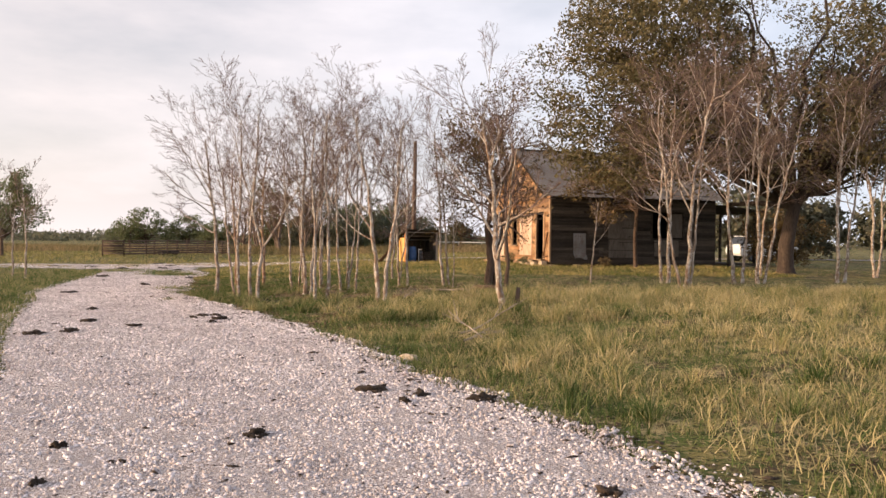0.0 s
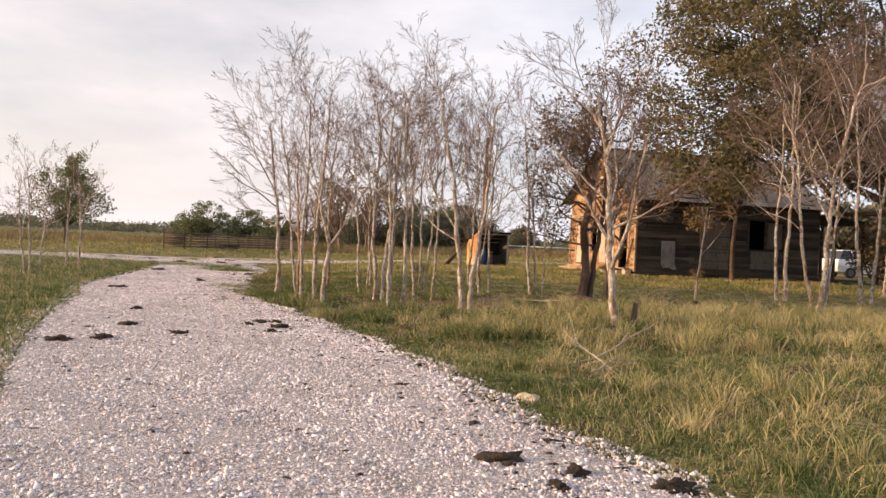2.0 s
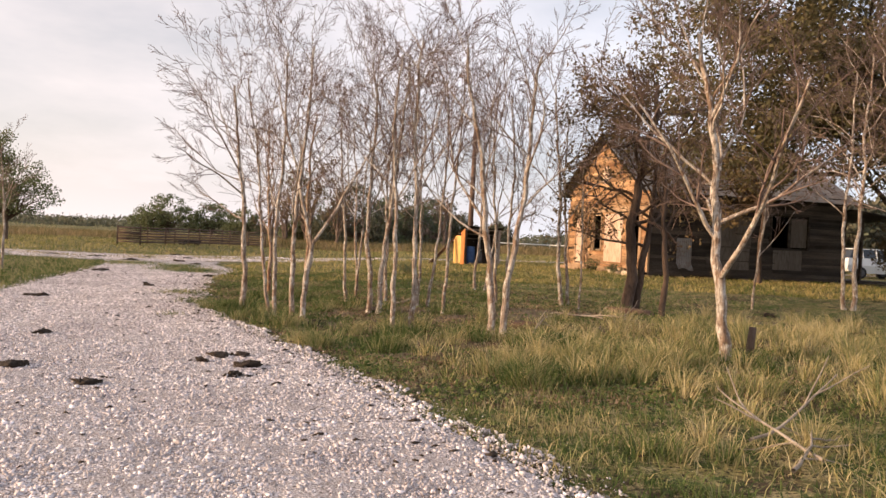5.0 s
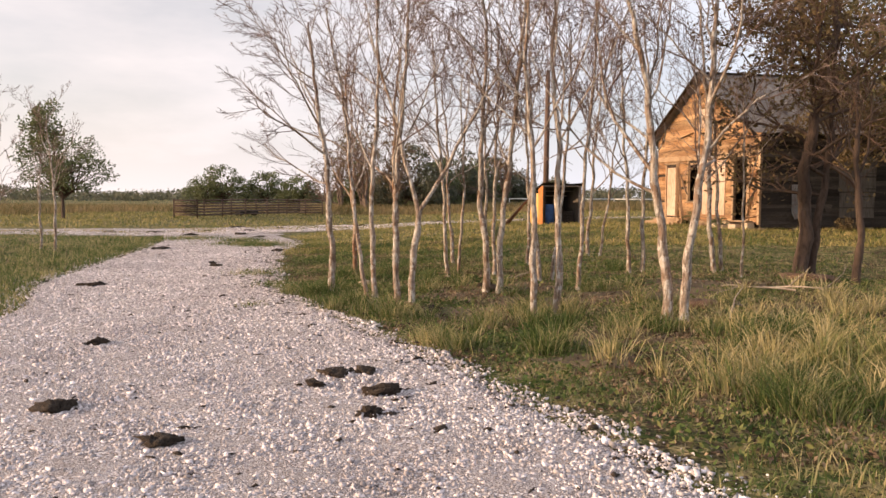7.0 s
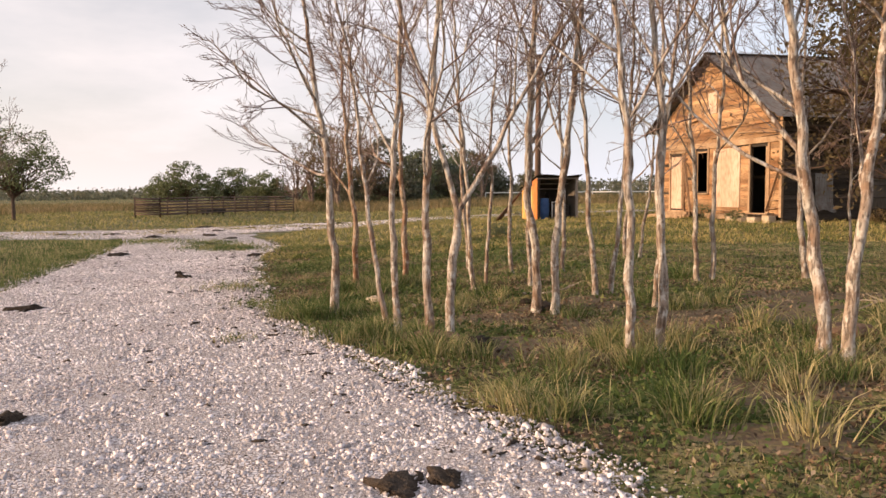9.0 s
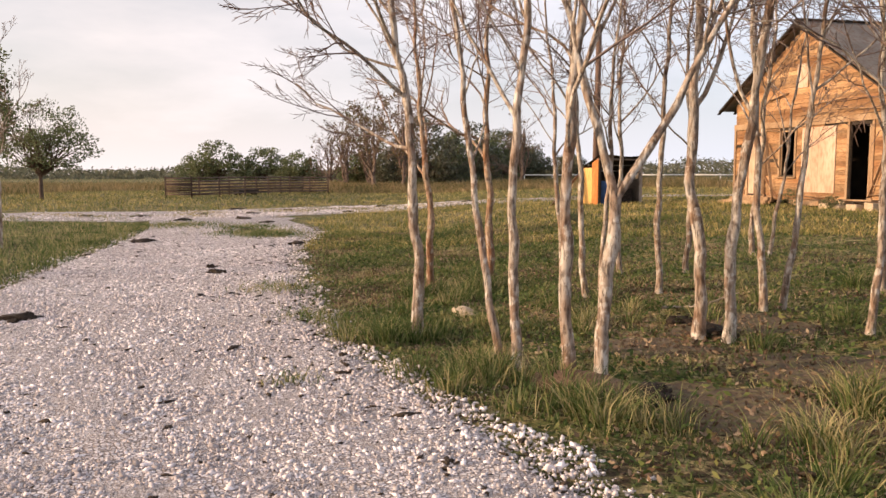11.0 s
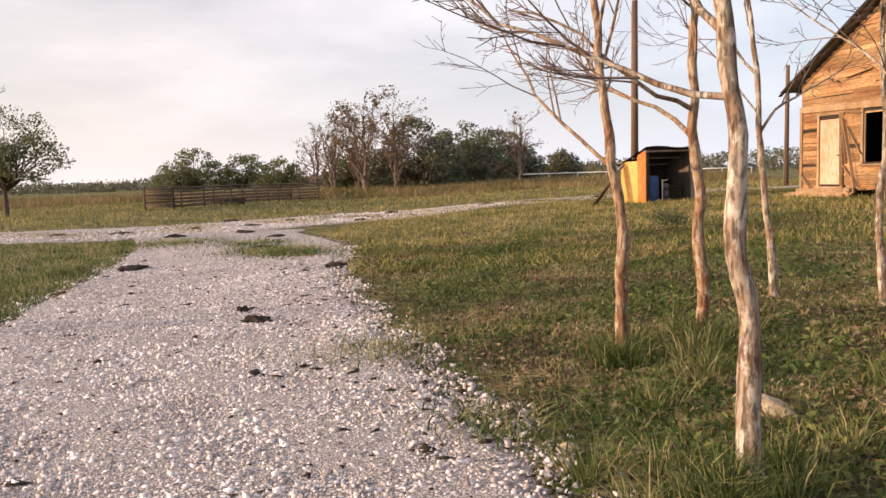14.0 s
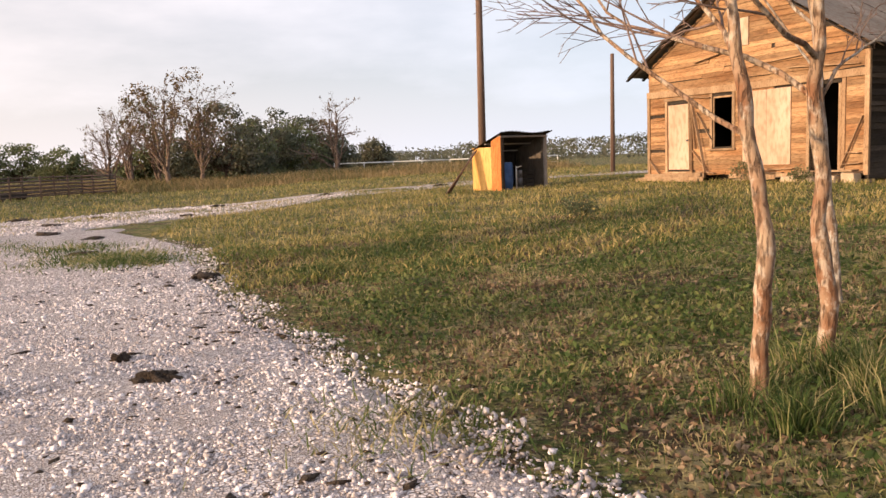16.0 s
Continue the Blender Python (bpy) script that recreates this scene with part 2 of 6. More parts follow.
def bark(name, low, high, crack, lichen, scale=1.0):
    """Bark: blotches of two tones, upright dark cracks, pale lichen."""
    m = bpy.data.materials.new(name)
    m.use_nodes = True
    n, l = m.node_tree.nodes, m.node_tree.links
    b = n["Principled BSDF"]
    tc = n.new("ShaderNodeTexCoord")
    long, even = n.new("ShaderNodeMapping"), n.new("ShaderNodeMapping")
    long.inputs["Scale"].default_value = (1, 1, 0.22)
    even.inputs["Scale"].default_value = (1, 1, 0.7)
    colour = None
    facs = []
    for mp, sc, lo_, hi_ in ((even, 3.6 * scale, 0.40, 0.60), (long, 46 * scale, 0.50, 0.64), (even, 13 * scale, 0.51, 0.60)):
        l.new(tc.outputs["Object"], mp.inputs["Vector"])
        t = n.new("ShaderNodeTexNoise")
        t.inputs["Scale"].default_value, t.inputs["Detail"].default_value, t.inputs["Roughness"].default_value = sc, 6, 0.6
        l.new(mp.outputs["Vector"], t.inputs["Vector"])
        r = n.new("ShaderNodeMapRange")
        r.inputs["From Min"].default_value, r.inputs["From Max"].default_value = lo_, hi_
        l.new(t.outputs["Fac"], r.inputs["Value"])
        facs.append(r.outputs["Result"])
    prev = None
    for fac, tone, lim in ((facs[0], high, 1.0), (facs[2], lichen, 0.6), (facs[1], crack, 0.7)):
        mx = n.new("ShaderNodeMix")
        mx.data_type = "RGBA"
        mu = n.new("ShaderNodeMath")
        mu.operation = "MULTIPLY"
        mu.inputs[1].default_value = lim
        l.new(fac, mu.inputs[0])
        l.new(mu.outputs[0], mx.inputs["Factor"])
        mx.inputs["A"].default_value, mx.inputs["B"].default_value = (*low, 1), (*tone, 1)
        if prev:
            l.new(prev, mx.inputs["A"])
        prev = mx.outputs["Result"]
    l.new(prev, b.inputs["Base Color"])
    b.inputs["Roughness"].default_value, b.inputs["Specular IOR Level"].default_value = 0.92, 0.2
    inv = n.new("ShaderNodeMath")
    inv.operation = "SUBTRACT"
    inv.inputs[0].default_value = 1.0
    l.new(facs[1], inv.inputs[1])
    bp = n.new("ShaderNodeBump")
    bp.inputs["Strength"].default_value, bp.inputs["Distance"].default_value = 0.9, 0.012
    l.new(inv.outputs[0], bp.inputs["Height"])
    l.new(bp.outputs["Normal"], b.inputs["Normal"])
    return m


M_BARK_PALE = bark("pale_bark", (0.25, 0.165, 0.115), (0.49, 0.425, 0.36), (0.075, 0.05, 0.036), (0.72, 0.68, 0.62))
M_BARK_RED = bark("red_brown_bark", (0.25, 0.125, 0.07), (0.43, 0.315, 0.22), (0.08, 0.045, 0.03), (0.60, 0.52, 0.43))
M_BARK_OAK = surface("oak_bark", ((0.05, 0.036, 0.029), (0.10, 0.074, 0.058), (0.022, 0.017, 0.014)), 3, 22, 0.95, 1.0, stretch=(1, 1, 0.3), dist=0.03)
M_BARK_BROWN = bark("brown_bark", (0.12, 0.08, 0.06), (0.24, 0.175, 0.14), (0.05, 0.034, 0.026), (0.33, 0.27, 0.22))
M_TWIG = surface("bare_twigs", ((0.15, 0.10, 0.085), (0.27, 0.195, 0.165), (0.08, 0.05, 0.04)), 1.5, 30, 0.9, 0.0)
M_BARK_DARK = surface("dark_furrowed_bark", ((0.075, 0.05, 0.038), (0.17, 0.115, 0.083), (0.03, 0.02, 0.016)), 3, 26, 0.95, 1.0, stretch=(1, 1, 0.3), dist=0.02)
M_TWIG_DARK = surface("brown_twigs", ((0.14, 0.085, 0.06), (0.22, 0.14, 0.10), (0.08, 0.05, 0.04)), 1.5, 30, 0.9, 0.0)
M_LEAF_OAK = surface("live_oak_leaves", ((0.095, 0.092, 0.042), (0.175, 0.145, 0.068), (0.21, 0.14, 0.078)), 0.7, 5, 0.6, 0.0, vary="island", amount=0.45, thru=0.35, space="World")
M_LEAF_BROWN = surface("browning_leaves", ((0.14, 0.10, 0.045), (0.21, 0.14, 0.07), (0.10, 0.08, 0.033)), 1.2, 5, 0.7, 0.0, vary="island", amount=0.4, thru=0.25, space="World")
M_LEAF_GREEN = surface("mesquite_leaves", ((0.10, 0.125, 0.06), (0.17, 0.19, 0.09), (0.20, 0.18, 0.10)), 0.5, 4, 0.7, 0.0, vary="island", amount=0.35, thru=0.4, space="World")
# Distance haze is put into these leaves as paler, greyer tones.
M_FAR_LEAF_HAZED = surface("haze_paled_far_leaves", ((0.095, 0.11, 0.075), (0.15, 0.15, 0.10), (0.19, 0.155, 0.115)), 0.08, 1.0, 0.9, 0.0, vary="island", amount=0.35, thru=0.3, space="World")
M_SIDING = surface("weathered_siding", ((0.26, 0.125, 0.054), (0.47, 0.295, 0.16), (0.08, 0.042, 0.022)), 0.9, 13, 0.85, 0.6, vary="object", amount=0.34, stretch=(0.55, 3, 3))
# Grey boards, with the shade on this side of the house in their colour.
M_SIDING_SHADED = surface("shade_darkened_siding", ((0.048, 0.036, 0.028), (0.115, 0.09, 0.07), (0.02, 0.016, 0.013)), 1.6, 30, 0.9, 0.6, vary="object", amount=0.5, stretch=(3, 0.25, 3))
M_WHITE_BOARD = surface("chalky_white_paint", ((0.50, 0.335, 0.235), (0.60, 0.455, 0.35), (0.30, 0.185, 0.115)), 1.2, 9, 0.8, 0.1, stretch=(1, 1, 0.4))
M_TRIM = surface("bare_trim_wood", ((0.30, 0.185, 0.105), (0.46, 0.32, 0.20), (0.13, 0.08, 0.045)), 2.5, 40, 0.85, 0.5, vary="object", amount=0.25, stretch=(1, 1, 0.3))
# Dark wood; the near-black tone also carries shade inside and under the house.
M_DARKWOOD_SHADE = surface("dark_boards_and_shade", ((0.035, 0.028, 0.022), (0.065, 0.05, 0.04), (0.02, 0.016, 0.013)), 2, 25, 0.95, 0.4)
M_PLY = surface("grey_plywood", ((0.12, 0.098, 0.08), (0.18, 0.15, 0.125), (0.07, 0.058, 0.046)), 1.2, 18, 0.9, 0.2, stretch=(1, 1, 0.2))
M_TIN = surface("dull_galvanised_tin", ((0.17, 0.16, 0.155), (0.27, 0.255, 0.245), (0.15, 0.095, 0.065)), 0.9, 7, 0.7, 0.15, metal=0.25, vary="object", amount=0.15)
M_RUST = surface("rusted_tin", ((0.50, 0.17, 0.045), (0.62, 0.26, 0.08), (0.30, 0.10, 0.03)), 2, 18, 0.8, 0.3, stretch=(1, 1, 0.25))
M_YELLOW = surface("yellowed_panel", ((0.62, 0.35, 0.10), (0.72, 0.45, 0.16), (0.42, 0.22, 0.07)), 1.5, 14, 0.8, 0.2, stretch=(1, 1, 0.3))
M_GREYBOARD = surface("silvered_boards", ((0.26, 0.23, 0.21), (0.38, 0.34, 0.31), (0.14, 0.12, 0.10)), 2.5, 30, 0.9, 0.4, vary="object", amount=0.25, stretch=(2, 2, 0.3))
M_POLE = surface("creosoted_pole", ((0.12, 0.075, 0.055), (0.19, 0.12, 0.09), (0.06, 0.04, 0.03)), 2.5, 30, 0.85, 0.4, stretch=(3, 3, 0.15))
M_RAIL = surface("rusty_rail_pipe", ((0.085, 0.055, 0.04), (0.14, 0.095, 0.07), (0.05, 0.03, 0.022)), 2.5, 30, 0.8, 0.2, vary="object", amount=0.2)
M_WHITE_PIPE = surface("white_pipe_paint", ((0.70, 0.68, 0.64), (0.80, 0.79, 0.76), (0.55, 0.50, 0.45)), 1.0, 20, 0.6, 0.1)
M_DUNG = surface("dried_dung", ((0.020, 0.014, 0.010), (0.045, 0.032, 0.023), (0.085, 0.062, 0.045)), 9, 60, 0.95, 1.0, vary="object", amount=0.3, dist=0.02)
M_ROCK = surface("tan_limestone", ((0.42, 0.33, 0.23), (0.58, 0.48, 0.36), (0.25, 0.18, 0.12)), 7, 50, 0.9, 0.6)
M_EARTH = surface("trodden_earth", ((0.085, 0.060, 0.040), (0.15, 0.108, 0.07), (0.16, 0.15, 0.06)), 2.6, 17, 0.95, 1.0, space="World", dist=0.03)
M_SOIL = surface("bare_red_soil", ((0.16, 0.095, 0.06), (0.24, 0.15, 0.10), (0.09, 0.055, 0.035)), 6, 60, 0.95, 0.9, dist=0.02)
M_DEADWOOD = surface("bleached_deadwood", ((0.26, 0.21, 0.165), (0.40, 0.34, 0.28), (0.15, 0.115, 0.085)), 6, 40, 0.9, 0.5)
M_BLUE = surface("blue_plastic_drum", ((0.03, 0.08, 0.22), (0.05, 0.12, 0.30), (0.02, 0.05, 0.13)), 4, 40, 0.5, 0.1)
M_IRON = surface("painted_iron", ((0.10, 0.10, 0.11), (0.16, 0.16, 0.17), (0.06, 0.05, 0.045)), 6, 50, 0.55, 0.2, metal=0.4)
M_CAR = surface("white_car_paint", ((0.72, 0.72, 0.72), (0.78, 0.78, 0.78), (0.66, 0.65, 0.63)), 1, 20, 0.3, 0.0, spec=0.5)
M_GLASS = surface("dark_car_glass", ((0.012, 0.014, 0.016), (0.02, 0.022, 0.025), (0.012, 0.012, 0.012)), 2, 20, 0.08, 0.0, spec=0.6)
M_TYRE = surface("tyre_rubber", ((0.018, 0.018, 0.018), (0.03, 0.03, 0.03), (0.05, 0.045, 0.04)), 8, 60, 0.9, 0.2)
M_TWINE = surface("pale_concrete_block", ((0.42, 0.32, 0.22), (0.56, 0.45, 0.33), (0.25, 0.18, 0.12)), 5, 60, 0.9, 0.4, vary="object", amount=0.2)


# ---- mesh helpers ----
def mesh_np(name, verts, faces):
    """A mesh from an array of points and a list of index arrays, each of rows of three or four."""
    me = bpy.data.meshes.new(name)
    verts = np.asarray(verts, dtype=np.float32)
    faces = [np.asarray(f, dtype=np.int32) for f in faces if len(f)]
    loops = np.concatenate([f.ravel() for f in faces])
    sizes = np.concatenate([np.full(len(f), f.shape[1], dtype=np.int32) for f in faces])
    starts = np.concatenate(([0], np.cumsum(sizes)[:-1])).astype(np.int32)
    me.vertices.add(len(verts))
    me.vertices.foreach_set("co", verts.ravel())
    me.loops.add(len(loops))
    me.loops.foreach_set("vertex_index", loops)
    me.polygons.add(len(sizes))
    me.polygons.foreach_set("loop_start", starts)
    me.update(calc_edges=True)
    return me


def thing(name, label, category, m=None, group="", kind="", mesh=None, mat=None):
    ob = new(name, mesh)
    if m is not None:
        ob.matrix_world = m
    if mat is not None:
        mesh.materials.append(mat)
    return tagged(ob, label, category, group, kind)


def part(name, data, mat, parent, label=""):
    """Links a bmesh or a mesh as one mesh object under a thing or a part."""
    if isinstance(data, bmesh.types.BMesh):
        me = bpy.data.meshes.new(name)
        data.normal_update()
        data.to_mesh(me)
        data.free()
    else:
        me = data
    if not me.materials:
        me.materials.append(mat)
    ob = new(name, me)
    ob.parent = parent
    return tagged(ob, label)


def smooth(me):
    me.polygons.foreach_set("use_smooth", np.ones(len(me.polygons), dtype=bool))
    return me


def box(x0, x1, y0, y1, z0, z1, bevel=0.0, bm=None):
    bm = bm or bmesh.new()
    vs = [bm.verts.new(p) for p in ((x0, y0, z0), (x1, y0, z0), (x1, y1, z0), (x0, y1, z0), (x0, y0, z1), (x1, y0, z1), (x1, y1, z1), (x0, y1, z1))]
    fs = [bm.faces.new([vs[i] for i in f]) for f in ((3, 2, 1, 0), (4, 5, 6, 7), (0, 1, 5, 4), (1, 2, 6, 5), (2, 3, 7, 6), (3, 0, 4, 7))]
    if bevel:
        es = list({e for f in fs for e in f.edges})
        bmesh.ops.bevel(bm, geom=es, offset=bevel, segments=1, affect="EDGES")
    return bm


def stick(p, q, width, thick, bevel=0.004):
    """A board from p to q."""
    p, q = Vector(p), Vector(q)
    bm = box(-width / 2, width / 2, -thick / 2, thick / 2, 0, (q - p).length, bevel)
    bm.transform(Matrix.Translation(p) @ (q - p).to_track_quat("Z", "Y").to_matrix().to_4x4())
    return bm


def tubes(lines, sides):
    """Points and faces of tapered tubes along lines of (points, radii)."""
    V, F, base = [], [], 0
    ang = np.arange(sides) * 2 * np.pi / sides
    cs, sn = np.cos(ang), np.sin(ang)
    by_size = {}
    for line in lines:
        by_size.setdefault(len(line[0]), []).append(line)
    for n, group in by_size.items():
        P = np.array([g[0] for g in group])
        Q = np.array([g[1] for g in group])
        tan = np.gradient(P, axis=1)
        tan /= np.linalg.norm(tan, axis=2, keepdims=True) + 1e-9
        flat = np.abs(tan[:, :1, :1]) < 0.75
        ref = np.where(flat, np.array((1.0, 0.13, 0.07)), np.array((0.1, 1.0, 0.05)))
        a = np.cross(tan, np.broadcast_to(ref, tan.shape))
        a /= np.linalg.norm(a, axis=2, keepdims=True) + 1e-9
        b = np.cross(tan, a)
        ring = P[:, :, None, :] + Q[:, :, None, None] * (a[:, :, None, :] * cs[:, None] + b[:, :, None, :] * sn[:, None])
        V.append(ring.reshape(-1, 3))
        i = np.arange(n - 1)[:, None] * sides + np.arange(sides)[None, :]
        j = np.arange(n - 1)[:, None] * sides + (np.arange(sides)[None, :] + 1) % sides
        quad = np.stack((i, j, j + sides, i + sides), -1).reshape(-1, 4)
        F.append((quad[None] + (np.arange(len(group)) * n * sides)[:, None, None]).reshape(-1, 4) + base)
        base += len(group) * n * sides
    return np.concatenate(V), np.concatenate(F)


def tube_mesh(name, lines, sides):
    v, f = tubes(lines, sides)
    return smooth(mesh_np(name, v, [f]))


def rod(p, q, r, sides=10, taper=1.0, steps=2):
    t = np.linspace(0, 1, steps)[:, None]
    pts = np.array(p)[None] * (1 - t) + np.array(q)[None] * t
    return pts, r * (1 + (taper - 1) * t[:, 0])


def closed_rod(name, p, q, r, sides=10, taper=1.0):
    bm = bmesh.new()
    p, q = Vector(p), Vector(q)
    bmesh.ops.create_cone(bm, cap_ends=True, segments=sides, radius1=r, radius2=r * taper, depth=(q - p).length)
    bm.transform(Matrix.Translation((p + q) / 2) @ (q - p).to_track_quat("Z", "Y").to_matrix().to_4x4())
    for f in bm.faces:
        f.smooth = len(f.verts) == 4
    return bm


def lump(size, seed, rough=0.35, sub=2):
    """An uneven rounded lump."""
    bm = bmesh.new()
    bmesh.ops.create_icosphere(bm, subdivisions=sub, radius=1)
    off = Vector((seed * 3.7, seed * 1.3, seed * 7.1))
    for v in bm.verts:
        k = 1 + rough * noise.noise(v.co * 1.7 + off) + rough * 0.5 * noise.noise(v.co * 4.3 + off)
        v.co = Vector((v.co.x * size[0] * k, v.co.y * size[1] * k, max(v.co.z, -0.25) * size[2] * k))
    for f in bm.faces:
        f.smooth = True
    return bm


# ---- the lie of the land ----
EDGE_R = ((-12, 13.0), (-4, 6.6), (0, 4.4), (5.5, 1.8), (8.1, 0.5), (9.6, -0.4), (12, -1.35), (15.5, -3.3), (18.6, -5.2), (20.2, -6.15), (21.5, -7.1), (22.8, -7.5), (25.2, -8.35), (27.8, -9.2), (31, -10.0), (35, -10.5), (38, -11.6), (40.4, -12.9))
EDGE_L = ((-12, 4.0), (-4, 0.5), (0, -1.2), (5, -3.7), (9.5, -5.5), (12.8, -7.3), (16.6, -9.1), (19.8, -10.4), (22.3, -11.8), (28.6, -13.6), (31.4, -14.3), (35.8, -15.8), (40.4, -18.0))
ER, EL = np.array(EDGE_R), np.array(EDGE_L)


def edge_right(y):
    return np.interp(y, ER[:, 0], ER[:, 1])


def edge_left(y):
    return np.interp(y, EL[:, 0], EL[:, 1])


def ease(a, b, v):
    t = np.clip((v - a) / (b - a), 0, 1)
    return t * t * (3 - 2 * t)


def height(x, y):
    """The ground's height."""
    x, y = np.asarray(x, dtype=float), np.asarray(y, dtype=float)
    q = x - edge_right(y)
    far = 1 - ease(60, 140, np.hypot(x, y - 30))
    z = -0.125 + far * (0.28 * ease(0.5, 7.5, q) + 0.20 * ease(-6, 3, x) * ease(24, 38, y) + 0.08 * ease(0.3, 5, edge_left(y) - x))
    rough = np.sin(x * 1.9 + 1.3 * np.sin(y * 0.9)) * np.sin(y * 1.7 + 1.1 * np.sin(x * 1.1)) + 0.6 * np.sin(x * 4.1 + y * 2.3) * np.sin(y * 3.7 - x * 1.9)
    off = np.maximum(ease(0.2, 1.6, q), ease(0.2, 1.6, edge_left(y) - x)) * far * (1 - ease(40, 44, y) * (1 - ease(56, 60, y)) * 0.8)
    return z + 0.022 * rough * off


def hz(x, y):
    return float(height(x, y))


def spaced(lo, hi, fine_lo, fine_hi, step, grow=1.16):
    mid = list(np.arange(fine_lo, fine_hi + step / 2, step))
    s, up = step, [mid[-1]]
    while up[-1] < hi:
        s *= grow
        up.append(up[-1] + s)
    s, dn = step, [mid[0]]
    while dn[-1] > lo:
        s *= grow
        dn.append(dn[-1] - s)
    return np.array(dn[:0:-1] + mid + up[1:])


gx, gy = spaced(-2500, 2500, -24, 22, 0.3), spaced(-1500, 3500, -2, 62, 0.3)
GX, GY = np.meshgrid(gx, gy)
gi = np.arange(len(gy) - 1)[:, None] * len(gx) + np.arange(len(gx) - 1)[None, :]
gf = np.stack((gi, gi + 1, gi + 1 + len(gx), gi + len(gx)), -1).reshape(-1, 4)
thing("ground", "uneven pasture ground of green and straw-coloured grass over soil", "ground", kind="structure", mat=M_GROUND,
      mesh=smooth(mesh_np("ground", np.stack((GX, GY, height(GX, GY)), -1).reshape(-1, 3), [gf])))


def strip(rows, cols, left, right, crown, wob):
    """A sheet between two lines of points, a little proud of the ground, that sinks into it along ragged edges."""
    t = np.linspace(0, 1, cols)
    L, R_ = np.array(left), np.array(right)
    s = np.linspace(0, 1, rows)
    k = np.linspace(0, 1, len(L))
    lx, ly = np.interp(s, k, L[:, 0]), np.interp(s, k, L[:, 1])
    k = np.linspace(0, 1, len(R_))
    rx, ry = np.interp(s, k, R_[:, 0]), np.interp(s, k, R_[:, 1])
    w = wob * (np.sin(s * 83) + np.sin(s * 191 + 1) + 0.7 * np.sin(s * 397 + 2))
    lx, rx = lx + w, rx - wob * (np.sin(s * 71 + 4) + np.sin(s * 213) + 0.7 * np.sin(s * 431))
    X = lx[:, None] * (1 - t) + rx[:, None] * t
    Y = ly[:, None] * (1 - t) + ry[:, None] * t
    e = np.minimum(t, 1 - t) * np.hypot(rx - lx, ry - ly)[:, None]
    Z = height(X, Y) - 0.03 + (0.03 + crown) * ease(0, 0.3, e) + 0.006 * np.sin(X * 5.1) * np.sin(Y * 4.3) * ease(0.2, 0.8, e)
    i = np.arange(rows - 1)[:, None] * cols + np.arange(cols - 1)[None, :]
    return np.stack((X, Y, Z), -1).reshape(-1, 3), np.stack((i, i + 1, i + 1 + cols, i + cols), -1).reshape(-1, 4)


ys = np.linspace(-12, 41.5, 120)
v1, f1 = strip(420, 40, np.stack((edge_left(ys), ys), -1), np.stack((edge_right(ys), ys), -1), 0.03, 0.035)
thing("road", "pale crushed limestone gravel drive with wheel ruts", "gravel road", kind="structure", mat=M_ROAD, mesh=smooth(mesh_np("road", v1, [f1])))
CROSS_NEAR = ((-60, 33.5), (-40, 36.0), (-24, 37.4), (-18.6, 38.2), (-14.5, 41.2), (-12.4, 44.4), (-9.5, 46.0), (-6.2, 49.4), (-2.9, 51.5), (6, 54.5), (30, 60.0), (60, 66))
CROSS_FAR = ((-61, 38.5), (-41, 41.0), (-25, 42.3), (-20.0, 45.2), (-16.5, 48.6), (-13.6, 51.5), (-10.6, 53.2), (-7.0, 54.4), (-3.6, 55.3), (5, 57.5), (29, 63), (59, 69))
v2, f2 = strip(360, 14, CROSS_FAR, CROSS_NEAR, 0.035, 0.10)
thing("road_2", "pale gravel track crossing the pasture beyond the drive", "gravel road", kind="structure", mat=M_ROAD, mesh=smooth(mesh_np("road_2", v2, [f2[:, ::-1]])))


# ---- the old house ----
HOUSE = pose(2.95, 45.0, 0, 0, 0, math.degrees(math.atan2(-0.959, 0.285)))
house = thing("house", "derelict one-storey wooden house with bare weathered siding and grey tin roof", "house", HOUSE)
WIDE, DEEP, SILL, EAVE, RIDGE_A, RIDGE_Z = 7.72, 9.3, 0.58, 3.95, 3.86, 6.32


def roof_z(a):
    return RIDGE_Z - (0.585 * (RIDGE_A - a) if a < RIDGE_A else 0.64 * (a - RIDGE_A))


def holed(x0, x1, z0, z1, holes):
    """Cells (x0, x1, z0, z1) of a wall round its openings."""
    xs = sorted({x0, x1, *[h[0] for h in holes], *[h[1] for h in holes]})
    cells = []
    for a, b in zip(xs, xs[1:]):
        zz = z0
        for h in sorted((h for h in holes if h[0] < b and h[1] > a), key=lambda h: h[2]):
            if h[2] > zz:
                cells.append((a, b, zz, h[2]))
            zz = max(zz, h[3])
        if zz < z1:
            cells.append((a, b, zz, z1))
    return cells


FRONT_HOLES = [(0.88, 1.84, 0.70, 2.78), (2.75, 3.50, 1.38, 2.88), (6.08, 7.0, 0.64, 2.88)]
SIDE_HOLES = [(5.6, 7.35, 1.75, 3.05)]
rnd = random.Random(7)

# Near-black backing, painted as shade behind missing boards.
bm = bmesh.new()
for a, b, c, d in holed(0.03, WIDE - 0.03, SILL, 3.6, FRONT_HOLES):
    box(a, b, 0.04, 0.12, c, d, bm=bm)
tri_pts = [(0.03, 3.6), (WIDE - 0.03, 3.6), (WIDE - 0.03, roof_z(WIDE) - 0.05), (RIDGE_A, RIDGE_Z - 0.06), (0.03, roof_z(0) - 0.05)]
lo = [bm.verts.new((x, 0.04, z)) for x, z in tri_pts]
hi = [bm.verts.new((x, 0.12, z)) for x, z in tri_pts]
bm.faces.new(lo[::-1])
bm.faces.new(hi)
